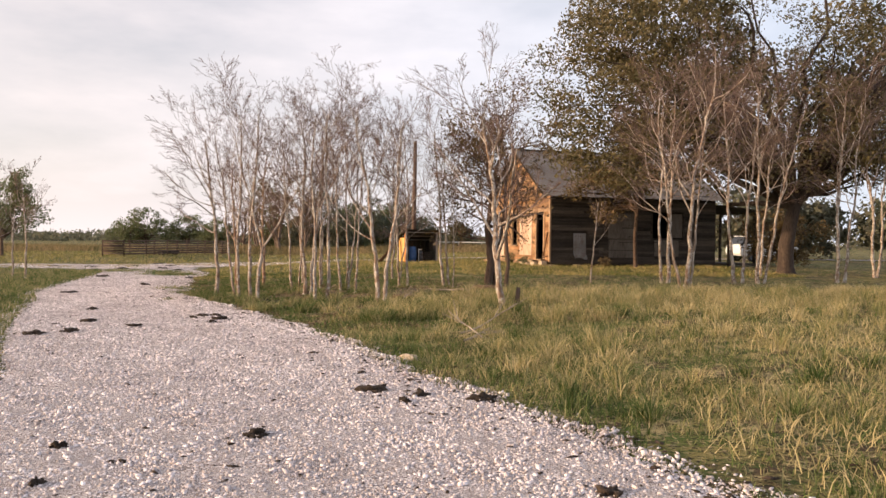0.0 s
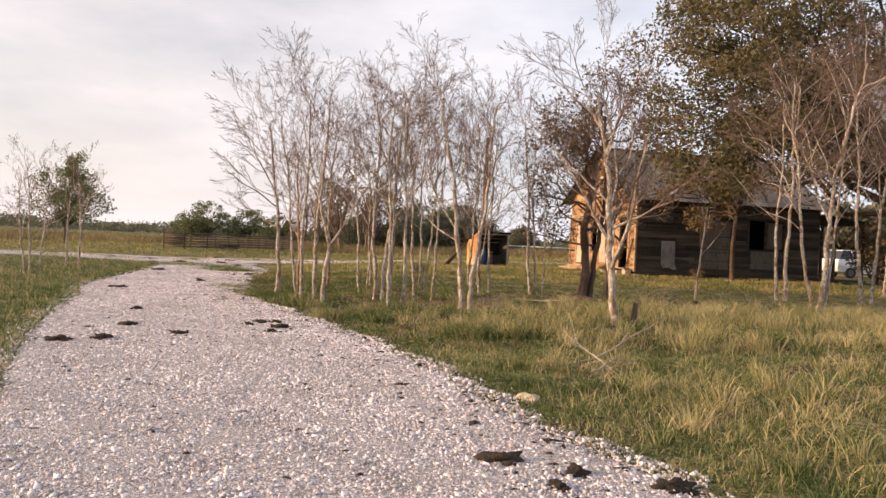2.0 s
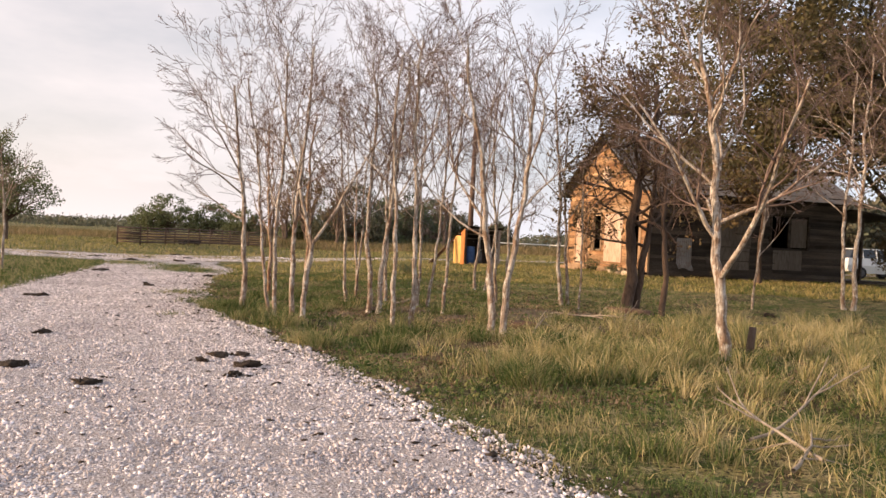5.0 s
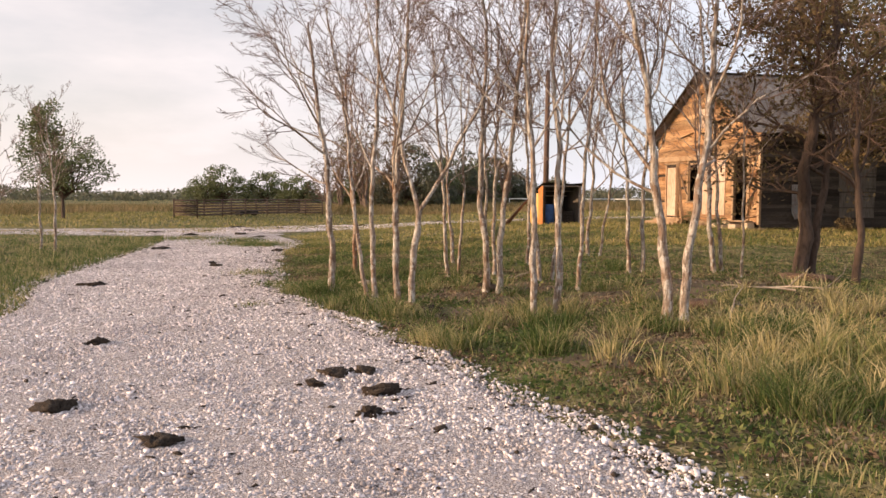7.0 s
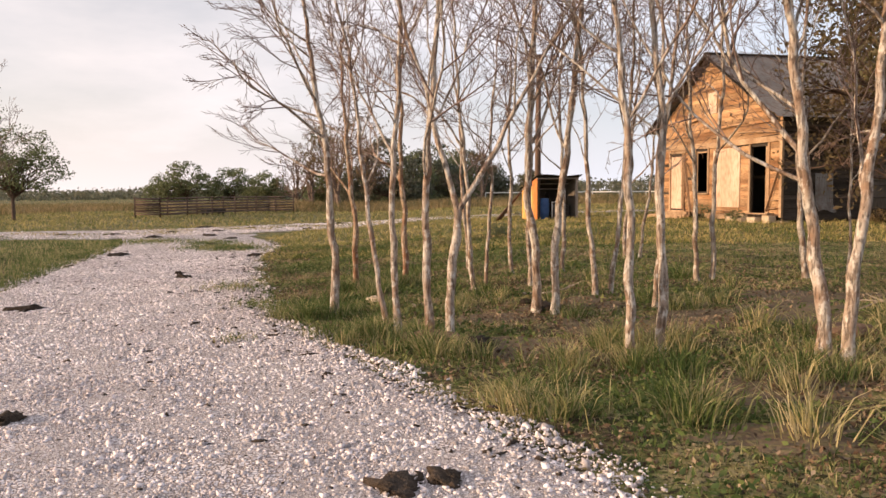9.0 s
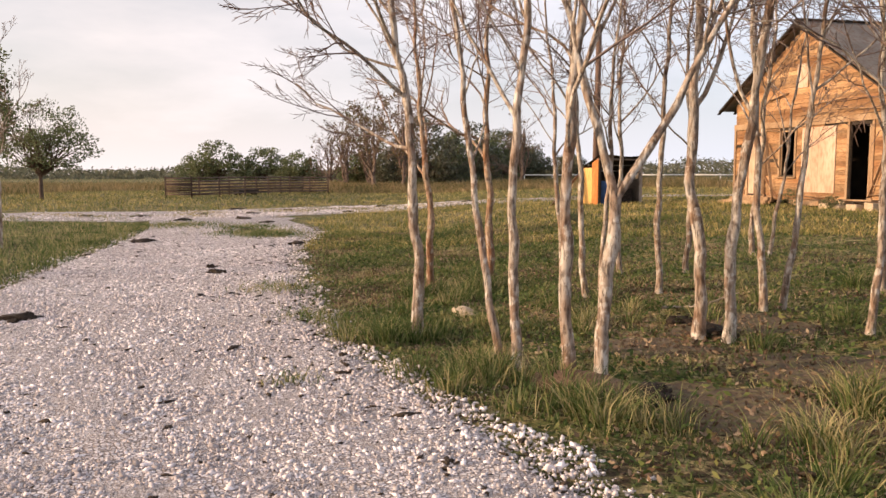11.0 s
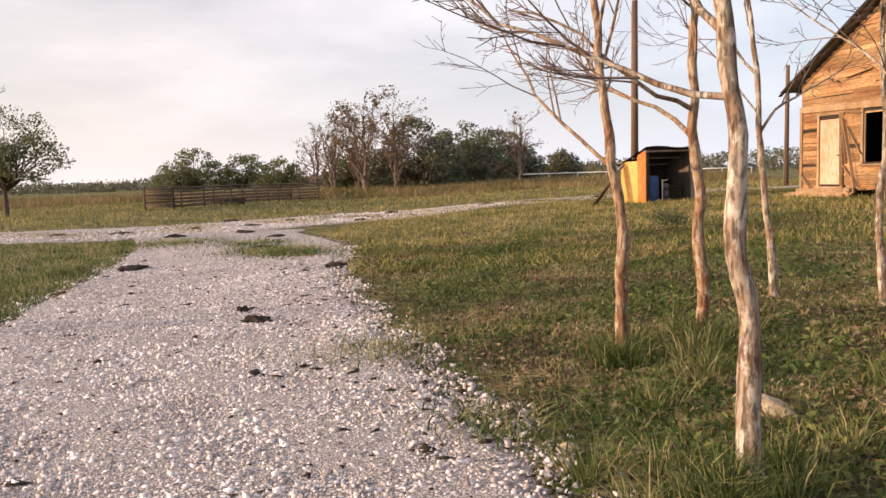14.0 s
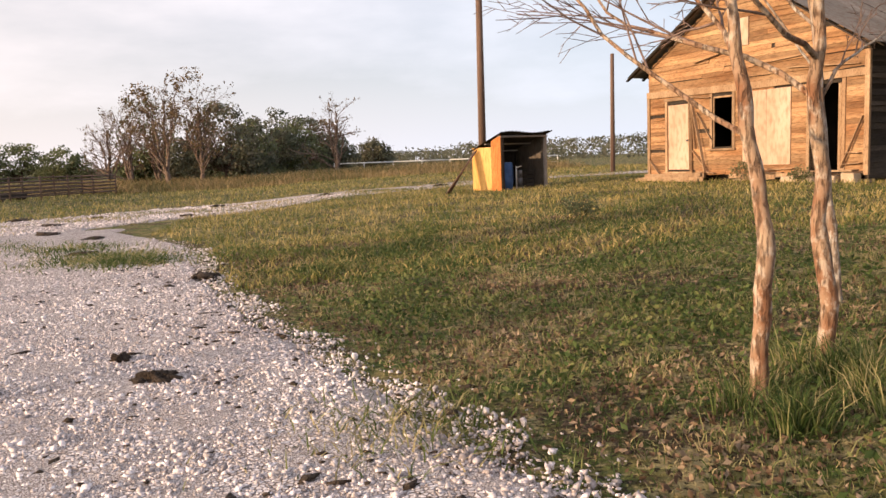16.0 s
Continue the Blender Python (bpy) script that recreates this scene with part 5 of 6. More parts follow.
bare_tree(10.7, 26.50, S((0, 0, 0.03, 0, 8.98, 0.091), (0.25, 0.1, 0.13, 0, 8.18, 0.072)), 36, counts=(10, 7, 6, 3), fork=0.36)
bare_tree(13.9, 27.50, S((0, 0, -0.03, 0, 8.98, 0.091), (0.3, 0.1, 0.12, 0, 8.45, 0.078)), 37, counts=(10, 7, 6, 3), fork=0.36)
bare_tree(12.4, 30.5, S((0, 0, 0.05, 0, 8.45, 0.078)), 38, counts=(10, 7, 6, 3), fork=0.38)
bare_tree(16.9, 30.5, S((0, 0, -0.04, 0, 8.71, 0.091), (0.2, 0.2, 0.1, 0, 8.18, 0.078)), 39, counts=(10, 7, 6, 3), fork=0.36)
# dark twisted oak among them
bare_tree(1.32, 22.65, S((0, 0, 0.04, 0.02, 6.4, 0.17), (0.18, 0.1, 0.09, 0.08, 5.4, 0.11)), 41, fork=0.36, counts=(14, 7, 7, 3), ratio=(0.6, 0.55, 0.5, 0.5), wob=0.2, lift=(0.05, 0.04, 0.02, 0.0),
          angles=((0.6, 1.2), (0.5, 1.0), (0.4, 1.0), (0.3, 0.9)), bark=M_BARK_DARK, twig=M_TWIG_DARK, name="oak_tree", label="dark crooked oak with furrowed trunk and brown twigs", crown_leaf=(M_LEAF_BROWN, 7000, 0.043), pull=(-0.28, 0, 0))
# across the drive
bare_tree(-14.9, 25.2, S((0, 0, -0.05, 0, 4.4, 0.05), (0.2, 0.1, 0.06, 0, 4.3, 0.045), (-0.3, 0.2, -0.1, 0, 4.2, 0.05)), 51, fork=0.3, counts=(7, 5, 5, 3))
bare_tree(-15.9, 29.7, S((0, 0, 0.0, 0, 5.0, 0.06)), 52, fork=0.35, counts=(8, 5, 6, 3))
bare_tree(-16.9, 30.6, S((0, 0, 0.02, 0, 4.6, 0.055)), 53, fork=0.35, counts=(7, 5, 5, 3), crown_leaf=(M_LEAF_GREEN, 2600, 0.05), label="slender tree with thin grey-green leaves")

# the great live oak beside the house
leafy_tree(14.6, 33.2, 3.6, 0.34, [(0.5, 1.5, 11.5, 9.5, 7, 5.0), (-6.3, 0.3, 8.4, 4.6, 4.2, 3.6), (9, 2, 10, 6, 6, 4), (-2, -0.5, 6.8, 6, 3.5, 2.6), (-6.4, -0.8, 5.2, 4.1, 2.4, 1.9), (-5.8, -0.2, 9.8, 4.0, 4, 3.0), (-8.0, -0.5, 5.7, 2.6, 2, 1.7), (-4.6, -0.6, 4.9, 3.2, 2, 1.5), (3.5, -1.5, 5.6, 4.5, 2.5, 1.8), (1.5, -0.5, 5.0, 5.0, 2.5, 1.5)], 820, 150, 0.85, 0.085, 61, "large spreading live oak with dark leathery crown and heavy limbs", name="live_oak", every=12, bark=M_BARK_OAK)
leafy_tree(8.9, 36.0, 3.2, 0.10, [(-1.6, -0.1, 3.4, 1.7, 0.8, 1.2), (-0.4, 0.2, 4.2, 1.8, 0.9, 1.0)], 44, 110, 0.55, 0.07, 62, "brown-leaved sapling thicket against the house wall", mat=M_LEAF_BROWN, name="sapling", every=2)

leafy_tree(16.9, 40.6, 1.0, 0.07, [(0, 0, 1.6, 1.3, 1.2, 1.5), (1.7, 0.5, 1.4, 1.5, 1.0, 1.3)], 110, 70, 0.45, 0.07, 63, "brown-leaved shrub beside the back porch", mat=M_LEAF_BROWN, name="shrub", every=3)
for x, y, h, s, mt in ((3.35, 40.2, 0.55, 64, M_LEAF_GREEN), (-4.0, 33.6, 0.5, 65, M_LEAF_GREEN), (4.0, 38.6, 0.4, 66, M_LEAF_GREEN), (7.6, 36.4, 0.45, 67, M_LEAF_BROWN)):
    leafy_tree(x, y, h * 0.3, 0.012, [(0, 0, h * 0.55, h * 0.6, h * 0.6, h * 0.42)], 22, 26, 0.14, 0.03, s, "small leafy weed bush in the pasture" if s == 65 else "small leafy weed bush at the foot of the house", mat=mt, name="bush", every=2)

# farther trees
leafy_tree(-33.4, 59.0, 1.6, 0.13, [(0, 0, 4.3, 2.5, 2.4, 1.6), (1.1, 0, 3.0, 2.4, 2, 1.2), (-1.2, 0.3, 2.9, 2.0, 1.8, 1.1)], 150, 44, 0.5, 0.085, 71, "grey-green mesquite tree with thin airy crown", mat=M_LEAF_GREEN)
for x, y, h, s in ((-43.8, 115, 6.4, 72), (-38.0, 116, 5.4, 73), (-32.5, 113, 4.6, 74), (-47.5, 118, 5.0, 75)):
    leafy_tree(x, y, h * 0.2, 0.13, [(0, 0, h * 0.60, h * 0.44, h * 0.42, h * 0.34), (h * 0.3, 0, h * 0.36, h * 0.42, h * 0.3, h * 0.28), (-h * 0.35, 0, h * 0.33, h * 0.36, h * 0.3, h * 0.27)], 120, 34, 0.6, 0.16, s, "round green mesquite tree behind the livestock pen", mat=M_LEAF_GREEN)
for x, y, h, s, lf in ((-21.8, 91, 8.2, 81, 500), (-17.8, 84.5, 10.0, 82, 1500), (-15.6, 88.5, 9.6, 83, 900), (-4.4, 90, 8.2, 84, 300), (-19.8, 93, 9.0, 85, 1300), (-24.2, 95, 7.0, 86, 300)):
    bare_tree(x, y, S((0, 0, 0.02, 0, h * 0.92, 0.26), (0.15, 0.1, -0.25 if s != 83 else -0.15, 0, h * 0.85, 0.2)), s, fork=0.14, counts=(10, 6, 5, 3), ratio=(0.66, 0.5, 0.5, 0.45), angles=((0.45, 1.0), (0.4, 0.9), (0.35, 0.9), (0.3, 0.9)), name="pasture_tree", label="half-bare pasture tree with thinning brown leaves", bark=M_BARK_BROWN, twig=M_TWIG_DARK if s in (82, 85) else M_TWIG,
              crown_leaf=(M_LEAF_BROWN if s != 85 else M_LEAF_GREEN, lf, 0.12))
for x, y, h, s in ((-14.0, 92.5, 8.6, 91), (-10.6, 104, 8.6, 92), (-8.2, 108, 7.6, 93), (-6.4, 112, 8.4, 94), (-18.5, 100, 5.5, 95), (-22.5, 102, 5.0, 96), (-3.0, 116, 6.2, 97), (2.5, 122, 5.0, 98), (-12.8, 99, 7.0, 99)):
    h *= 0.86
    leafy_tree(x, y, h * 0.2, 0.15, [(0, 0, h * 0.56, h * 0.40, h * 0.4, h * 0.42), (h * 0.25, 0, h * 0.36, h * 0.36, h * 0.3, h * 0.34), (-h * 0.28, 0, h * 0.30, h * 0.32, h * 0.3, h * 0.28)], 150, 36, 0.7, 0.17, s, "dark evergreen oak scrub at the field edge", mat=M_FAR_LEAF_HAZED if s % 3 else M_LEAF_GREEN)

for x, y, h, s in ((22, 58, 5.5, 101), (27, 60, 6.0, 102), (33, 57, 5.0, 103), (39, 62, 6.5, 104), (30, 72, 6.0, 105), (46, 66, 6.0, 106), (24, 76, 5.0, 107)):
    leafy_tree(x, y, h * 0.25, 0.2, [(0, 0, h * 0.55, h * 0.5, h * 0.45, h * 0.40), (h * 0.3, 0, h * 0.4, h * 0.4, h * 0.3, h * 0.32)], 90, 36, 0.75, 0.24, s, "dull brown-green scrub oak beyond the house", mat=M_FAR_LEAF_HAZED)

# far woodland along the horizon
rng = np.random.default_rng(5)
WOODS = 3000
ang = radians(90) - rng.uniform(-1.3, 1.2, WOODS)
dist = rng.uniform(280, 560, WOODS)

hh = (3.6 + 1.6 * np.clip(np.sin(ang * 9) + np.sin(ang * 23 + 1) * 0.8 + 0.6 * np.sin(ang * 57), -0.6, 2)) * dist / 420
right = ease(1.56, 1.2, ang) * 7.0 * dist / 420
cen = np.stack((dist * np.cos(ang), 20 + dist * np.sin(ang), 0.4 + (hh + right) * rng.uniform(0.0, 0.95, WOODS) ** 1.2), -1)
big = np.repeat(cen, 32, 0)
big = big + rng.normal(0, 1, big.shape) * np.array((2.4, 2.4, 0.9))
big[:, 2] = np.maximum(big[:, 2], 0.2)
thing("far_woodland", "hazy dark line of distant trees on the horizon", "woodland", kind="stuff", mesh=leaf_mesh("far_woodland", big, 0.7, rng), mat=M_FAR_LEAF_HAZED)

# ---- dung, rocks and fallen wood ----
DUNG = [(-0.74, 8.26, 0.19), (-0.21, 8.05, 0.12), (-0.36, 7.71, 0.09), (0.41, 7.86, 0.17), (-1.5, 6.35, 0.14), (-6.65, 12.7, 0.22), (-6.25, 13.1, 0.2), (-5.56, 14.0, 0.16), (1.08, 4.95, 0.1), (-2.6, 5.0, 0.07), (-2.9, 5.9, 0.08),
        (-4.90, 16.0, 0.2), (-4.65, 16.1, 0.14), (-4.39, 15.36, 0.2), (-4.37, 14.78, 0.13), (-4.96, 15.54, 0.11), (-7.68, 17.1, 0.17), (-6.66, 14.7, 0.2), (-10.6, 22.2, 0.3), (-13.75, 31.4, 0.34), (-9.95, 26.1, 0.19), (-10.3, 26.75, 0.1),
        (-10.1, 31.2, 0.25), (-17.3, 47.5, 0.42), (-16.2, 39.5, 0.3), (-14.6, 40.6, 0.3), (-13.1, 38.6, 0.26), (-15.4, 44.0, 0.35), (-18.7, 41.5, 0.34), (-12.0, 45.5, 0.32), (-20.5, 41.0, 0.4), (-11.5, 50.5, 0.36), (-14.8, 46.8, 0.3),
        (-17.0, 43.0, 0.3), (-12.5, 35.2, 0.22), (-7.5, 51.5, 0.32), (5.6, 22.6, 0.24), (-3.62, 21.6, 0.26), (-3.8, 22.15, 0.2), (-4.5, 19.85, 0.26), (4.3, 23.0, 0.2), (-2.6, 52.8, 0.35)]
for k, (x, y, r) in enumerate(DUNG):
    r *= 0.72 if y < 30 else 0.9
    bm = lump((r, r * (0.62 + 0.3 * ((k * 37) % 10) / 10), 0.035 + r * 0.11), k + 1, 0.95, 3 if r < 0.21 and y < 28 else 2)
    for c_ in range(5):
        bit = lump((r * 0.3, r * 0.26, 0.014 + r * 0.09), k * 7 + c_ + 2, 0.9, 2)
        t_ = k * 1.9 + c_ * 1.3
        bmesh.ops.translate(bit, verts=bit.verts, vec=(math.cos(t_) * r * (0.45 + 0.16 * c_), math.sin(t_) * r * (0.4 + 0.13 * c_), 0.002 + (0.014 if c_ < 2 else 0)))
        chunk_me = bpy.data.meshes.new("bit")
        bit.to_mesh(chunk_me)
        bit.free()
        bm.from_mesh(chunk_me)
        bpy.data.meshes.remove(chunk_me)
    for v in bm.verts:
        v.co += v.normal * (noise.noise(v.co * 38 + Vector((k, 0, 0))) * 0.16 * min(r, 0.12))
    me = bpy.data.meshes.new("dung_pat")
    bm.to_mesh(me)
    bm.free()
    road_here = edge_left(y) < x < edge_right(y) or y > 38
    thing("dung_pat", "dark dried cow pat on gravel" if road_here else "dark dried cow pat in the grass", "cow pat", pose(x, y, hz(x, y) + (0.028 if road_here else 0.01), 0, 0, (k * 71) % 360), "cow pats", mesh=me, mat=M_DUNG)

for x, y, sx, sy, sz, s, lab in ((-5.95, 22.85, 0.20, 0.12, 0.075, 3, "tan limestone rock lying in grass"), (-7.15, 22.25, 0.06, 0.05, 0.035, 5, "small pale rock in the verge"), (-5.35, 22.3, 0.06, 0.05, 0.04, 6, "small pale rock in the verge"), (-0.45, 10.6, 0.14, 0.10, 0.08, 8, "small tan rock in the verge"), (-4.25, 22.6, 0.035, 0.03, 0.025, 9, "small pale rock in the verge")):
    bm = lump((sx, sy, sz), s, 0.3, 3)
    me = bpy.data.meshes.new("rock")
    bm.to_mesh(me)
    bm.free()
    thing("rock", lab, "rock", pose(x, y, hz(x, y) + 0.01, 0, 0, s * 40), mesh=me, mat=M_ROCK)
for x, y, r in ((-4.95, 20.15, 0.34), (1.3, 22.35, 0.5), (-1.0, 19.6, 0.3)):
    bm = lump((r, r * 0.8, 0.12), x + 9, 0.3, 3)
    me = bpy.data.meshes.new("soil_mound")
    bm.to_mesh(me)
    bm.free()
    thing("soil_mound", "low mound of bare reddish soil between trunks", "soil mound", pose(x, y, hz(x, y) - 0.01), mesh=me, mat=M_SOIL)

bm = closed_rod("s", (0, 0, -0.08), (0.05, 0.02, 0.42), 0.06, 10, 0.7)
me = bpy.data.meshes.new("stump")
bm.to_mesh(me)
bm.free()
thing("stump", "short broken dead stump beside a tree", "stump", pose(1.56, 16.5, hz(1.56, 16.5)), mesh=me, mat=M_BARK_DARK)
for x, y, rz, length, seed in ((0.30, 12.9, 20, 1.3, 1), (0.65, 12.4, 110, 1.0, 2), (0.15, 20.6, -30, 1.1, 3), (-0.95, 18.3, 80, 0.8, 4), (0.35, 12.2, 60, 0.9, 5), (6.2, 18.0, 10, 1.4, 6), (0.4, 20.2, 150, 1.0, 7), (-3.9, 22.6, 40, 0.9, 8), (2.9, 19.4, 170, 1.3, 9)):
    rng2 = np.random.default_rng(seed)
    main = bend(rng2, (0, 0, 0.03), (1, 0, 0.12), length, 0.017, 0.006, 7, 0.12, 0.02)
    lines = [main] + [bend(rng2, main[0][i], aside(rng2, main[0][i + 1] - main[0][i], 0.7), length * 0.4, 0.009, 0.004, 4, 0.15, 0.05) for i in (2, 4, 5)]
    thing("fallen_branch", "bleached fallen branch lying in tall grass", "branch", pose(x, y, hz(x, y) + 0.03, 0, 0, rz), "fallen branches", mesh=tube_mesh("fallen_branch", lines, 6), mat=M_DEADWOOD)


# ---- bare trodden earth among the trunks ----
def earth_patch(x, y, r, seed):
    rng_ = np.random.default_rng(seed)
    rings, n = 7, 64
    t = np.arange(n) * 2 * np.pi / n
    out = r * (1 + sum(rng_.uniform(0.06, 0.26) / (k ** 0.4) * np.sin(k * t + rng_.uniform(0, 6)) for k in (2, 3, 4, 5, 7, 11, 15)))
    s = np.linspace(0.08, 1, rings)[:, None]
    X, Y = x + s * out * np.cos(t) * 1.35, y + s * out * np.sin(t) * 0.8
    Z = height(X, Y) + 0.010 - 0.035 * ease(0.75, 1, s)
    v_ = np.concatenate((np.stack((X, Y, Z), -1).reshape(-1, 3), [[x, y, hz(x, y) + 0.010]]))
    i = np.arange(rings - 1)[:, None] * n + np.arange(n)
    j = np.arange(rings - 1)[:, None] * n + (np.arange(n) + 1) % n
    q_ = np.stack((i, i + n, j + n, j), -1).reshape(-1, 4)
    k = np.arange(n)
    cap = np.stack((np.full(n, rings * n), k, (k + 1) % n), -1)
    thing("earth_patch", "bare dark trodden earth beneath the trees", "earth patch", kind="structure", mesh=smooth(mesh_np("earth_patch", v_, [q_, cap])), mat=M_EARTH)


EARTH = ((-2.9, 20.4, 0.75), (-1.5, 20.6, 0.95), (-3.9, 19.5, 0.65), (-0.4, 21.6, 0.8), (-2.2, 18.0, 0.6), (-4.3, 21.2, 0.5), (0.6, 19.4, 0.7), (-2.6, 16.9, 0.45), (3.4, 21.6, 0.8), (-3.3, 21.9, 0.6), (-4.4, 19.9, 0.45))
for k, (x, y, r) in enumerate(EARTH):
    earth_patch(x, y, r, 300 + k)


def trodden(x, y):
    """How bare the earth is at a place, 0 to 1."""
    m = np.zeros_like(x)
    for cx_, cy_, r in EARTH:
        m = np.maximum(m, 1 - ease(0.7, 1.15, np.hypot((x - cx_) / 1.35, (y - cy_) / 0.8) / r))
    return m


# ---- grass ----
def grass_mesh(name, x, y, length, width, rng, lean=0.35, outward=None):
    n = len(x)
    base = np.stack((x, y, height(x, y) - 0.01), -1)
    t = rng.uniform(0, 2 * np.pi, n)
    side = np.stack((np.cos(t), np.sin(t), np.zeros(n)), -1)
    lx, ly = rng.normal(0, lean, n), rng.normal(0, lean, n)
    if outward is not None:
        lx, ly = lx * 0.5 + outward[:, 0], ly * 0.5 + outward[:, 1]
    up = np.stack((lx, ly, np.ones(n)), -1)
    mid = base + up * (length * 0.55)[:, None]
    tip = base + np.stack((lx * 1.7, ly * 1.7, np.full(n, 0.88)), -1) * length[:, None]
    w = width[:, None] * side
    v = np.stack((base - w, base + w, mid + w * 0.7, mid - w * 0.7, tip), 1).reshape(-1, 3)
    i = np.arange(n)[:, None] * 5
    return mesh_np(name, v, [i + np.array((0, 1, 2, 3)), i + np.array((3, 2, 4))])


rng = np.random.default_rng(21)
SHORT = 110000
y = rng.uniform(3.5, 32, SHORT * 2)
q = rng.exponential(5.5, SHORT * 2) - 0.12
keep = (q < 16)
x = edge_right(y) + q
row = np.exp(-(((x + 2.4 - (21.5 - y) * 0.55) / 2.6) ** 2)) * ease(15, 18, y)
bare = np.sin(x * 1.3 + 2 * np.sin(y * 0.7)) * np.sin(y * 1.1 + x * 0.5) > 0.30 - 0.75 * row
keep &= ~(bare & (rng.uniform(0, 1, len(x)) < 0.85)) & (rng.uniform(0, 1, len(x)) < np.clip(0.35 + q * 0.8, 0, 1))
keep &= rng.uniform(0, 1, len(x)) > trodden(x, y) * 0.95
x, y = x[keep][:SHORT], y[keep][:SHORT]
ln = rng.gamma(4, 0.026, len(x)).clip(0.03, 0.3) * (0.72 - 0.34 * ease(13, 17, y))
thing("grass", "short mixed green and straw pasture grass", "grass", kind="stuff", mat=M_GRASS, mesh=grass_mesh("grass", x, y, ln, 0.0035 + ln * 0.012, rng))

n = 62000
y = rng.uniform(3.5, 20, n)
q = 0.5 + rng.gamma(1.7, 3.2, n)
x = edge_right(y) + q
gold = np.sin(x * 1.1 + 1.4 * np.sin(y * 0.9)) * np.sin(y * 1.25 + 0.6 * x) + rng.normal(0, 0.3, n) > -0.15
gold &= (q < 15) & ((y < 13) | (q > 3.0))
x, y = x[gold], y[gold]
ln = rng.gamma(4, 0.03, len(x)).clip(0.05, 0.26)
thing("straw_grass", "thin straw-coloured grass blades through the open meadow", "grass", kind="stuff", mat=M_STRAW, mesh=grass_mesh("straw_grass", x, y, ln, 0.003 + ln * 0.01, rng, 0.5))

# tall tufts
def tufts(name, label, centres, mat, rng, lo, hi, each):
    xs, ys, ls, outs = [], [], [], []
    for cx_, cy_, k in centres:
        m = int(each * k)
        r = np.abs(rng.normal(0, 0.10 * k, m))
        t = rng.uniform(0, 2 * np.pi, m)
        xs.append(cx_ + r * np.cos(t))
        ys.append(cy_ + r * np.sin(t))
        ls.append(rng.uniform(lo, hi, m) * (0.7 + 0.3 * k))
        o = rng.uniform(0.1, 0.6, m)
        outs.append(np.stack((np.cos(t) * o, np.sin(t) * o), -1))
    x_, y_, l_ = np.concatenate(xs), np.concatenate(ys), np.concatenate(ls)
    thing(name, label, "grass", kind="stuff", mat=mat, mesh=grass_mesh(name, x_, y_, l_, 0.003 + l_ * 0.006, rng, 0.3, np.concatenate(outs)))


TUFTS = ((-4.95, 19.35, 1.2), (-3.95, 17.35, 1.3), (-3.3, 19.6, 1.3), (-3.05, 17.5, 1.7), (-2.7, 18.5, 1.2), (-6.6, 21.35, 1.1), (-5.75, 20.4, 1.0), (-4.4, 19.3, 0.9))
cs = []
for _ in range(170):
    yy = rng.uniform(7, 24)
    qq = 0.5 + rng.exponential(3.2)
    if yy < 13 or qq > 2.4 or rng.uniform() < 0.15:
        cs.append((edge_right(yy) + qq, yy, rng.uniform(0.6, 1.2)))
for _ in range(20):
    cs.append((rng.normal(-1.2, 0.38), rng.normal(15.5, 0.4), rng.uniform(1.0, 1.7)))
for tx, ty in ((-6.33, 21.8), (-6.9, 21.7), (-5.4, 20.4), (-5.9, 20.3), (-4.9, 19.7), (-3.9, 18.6), (-3.2, 18.9), (-2.2, 18.4), (-6.4, 24.2), (-6.2, 23.9), (-5.9, 24.4), (-5.6, 24.6), (-1.4, 18.3), (1.3, 16.1), (-4.3, 18.0), (-5.2, 20.0)):
    for _ in range(4):
        cs.append((tx + rng.normal(0, 0.22), ty + rng.normal(0, 0.22), rng.uniform(0.7, 1.3)))
for tx, ty, k in TUFTS:
    for _ in range(3):
        cs.append((tx + rng.normal(0, 0.12), ty + rng.normal(0, 0.12), k * rng.uniform(0.8, 1.2)))
tufts("grass_tufts", "ragged green and yellow grass tufts along the verge", cs, M_GRASS, rng, 0.12, 0.30, 75)
cs = []
for _ in range(230):
    s = rng.uniform(0.14, 1)
    cs.append((-2.5 + 17 * s + rng.normal(0, 0.6), 17.3 + 3.5 * s + rng.normal(0, 1.6), rng.uniform(0.6, 1.5)))
for _ in range(26):
    cs.append((rng.normal(-0.8, 0.55), rng.normal(16.0, 0.5), rng.uniform(0.8, 1.5)))
for _ in range(60):
    yy = rng.uniform(8, 20)
    qq = 1.2 + rng.exponential(2.5)
    if yy < 13 or qq > 2.6:
        cs.append((edge_right(yy) + qq, yy, rng.uniform(0.6, 1.1)))
for _ in range(260):
    s = rng.uniform(0.1, 1)
    cs.append((1.0 + 16 * s + rng.normal(0, 0.8), 15.2 + 4.0 * s + rng.normal(0, 2.2), rng.uniform(0.5, 0.95)))
tufts("dry_grass_tufts", "tall golden dry grass clumps beneath the trees", cs, M_STRAW, rng, 0.16, 0.42, 64)

# low rosettes between the trees
cs = []
for _ in range(3400):
    yy = rng.uniform(19, 36)
    xx = edge_right(yy) + 0.25 + rng.gamma(1.6, 3.4)
    if xx < 9 and rng.uniform() > trodden(np.array([xx]), np.array([yy]))[0] * 0.95:
        cs.append((xx, yy, rng.uniform(0.5, 1.3)))
tufts("grass_rosettes", "low patchy green and straw grass between tree trunks", cs, M_GRASS, rng, 0.035, 0.13, 15)

# broad low weeds and dead leaves over the ground among the trunks
n = 70000
y = rng.uniform(14, 35, n)
x = edge_right(y) + 0.15 + rng.gamma(1.5, 3.0, n)
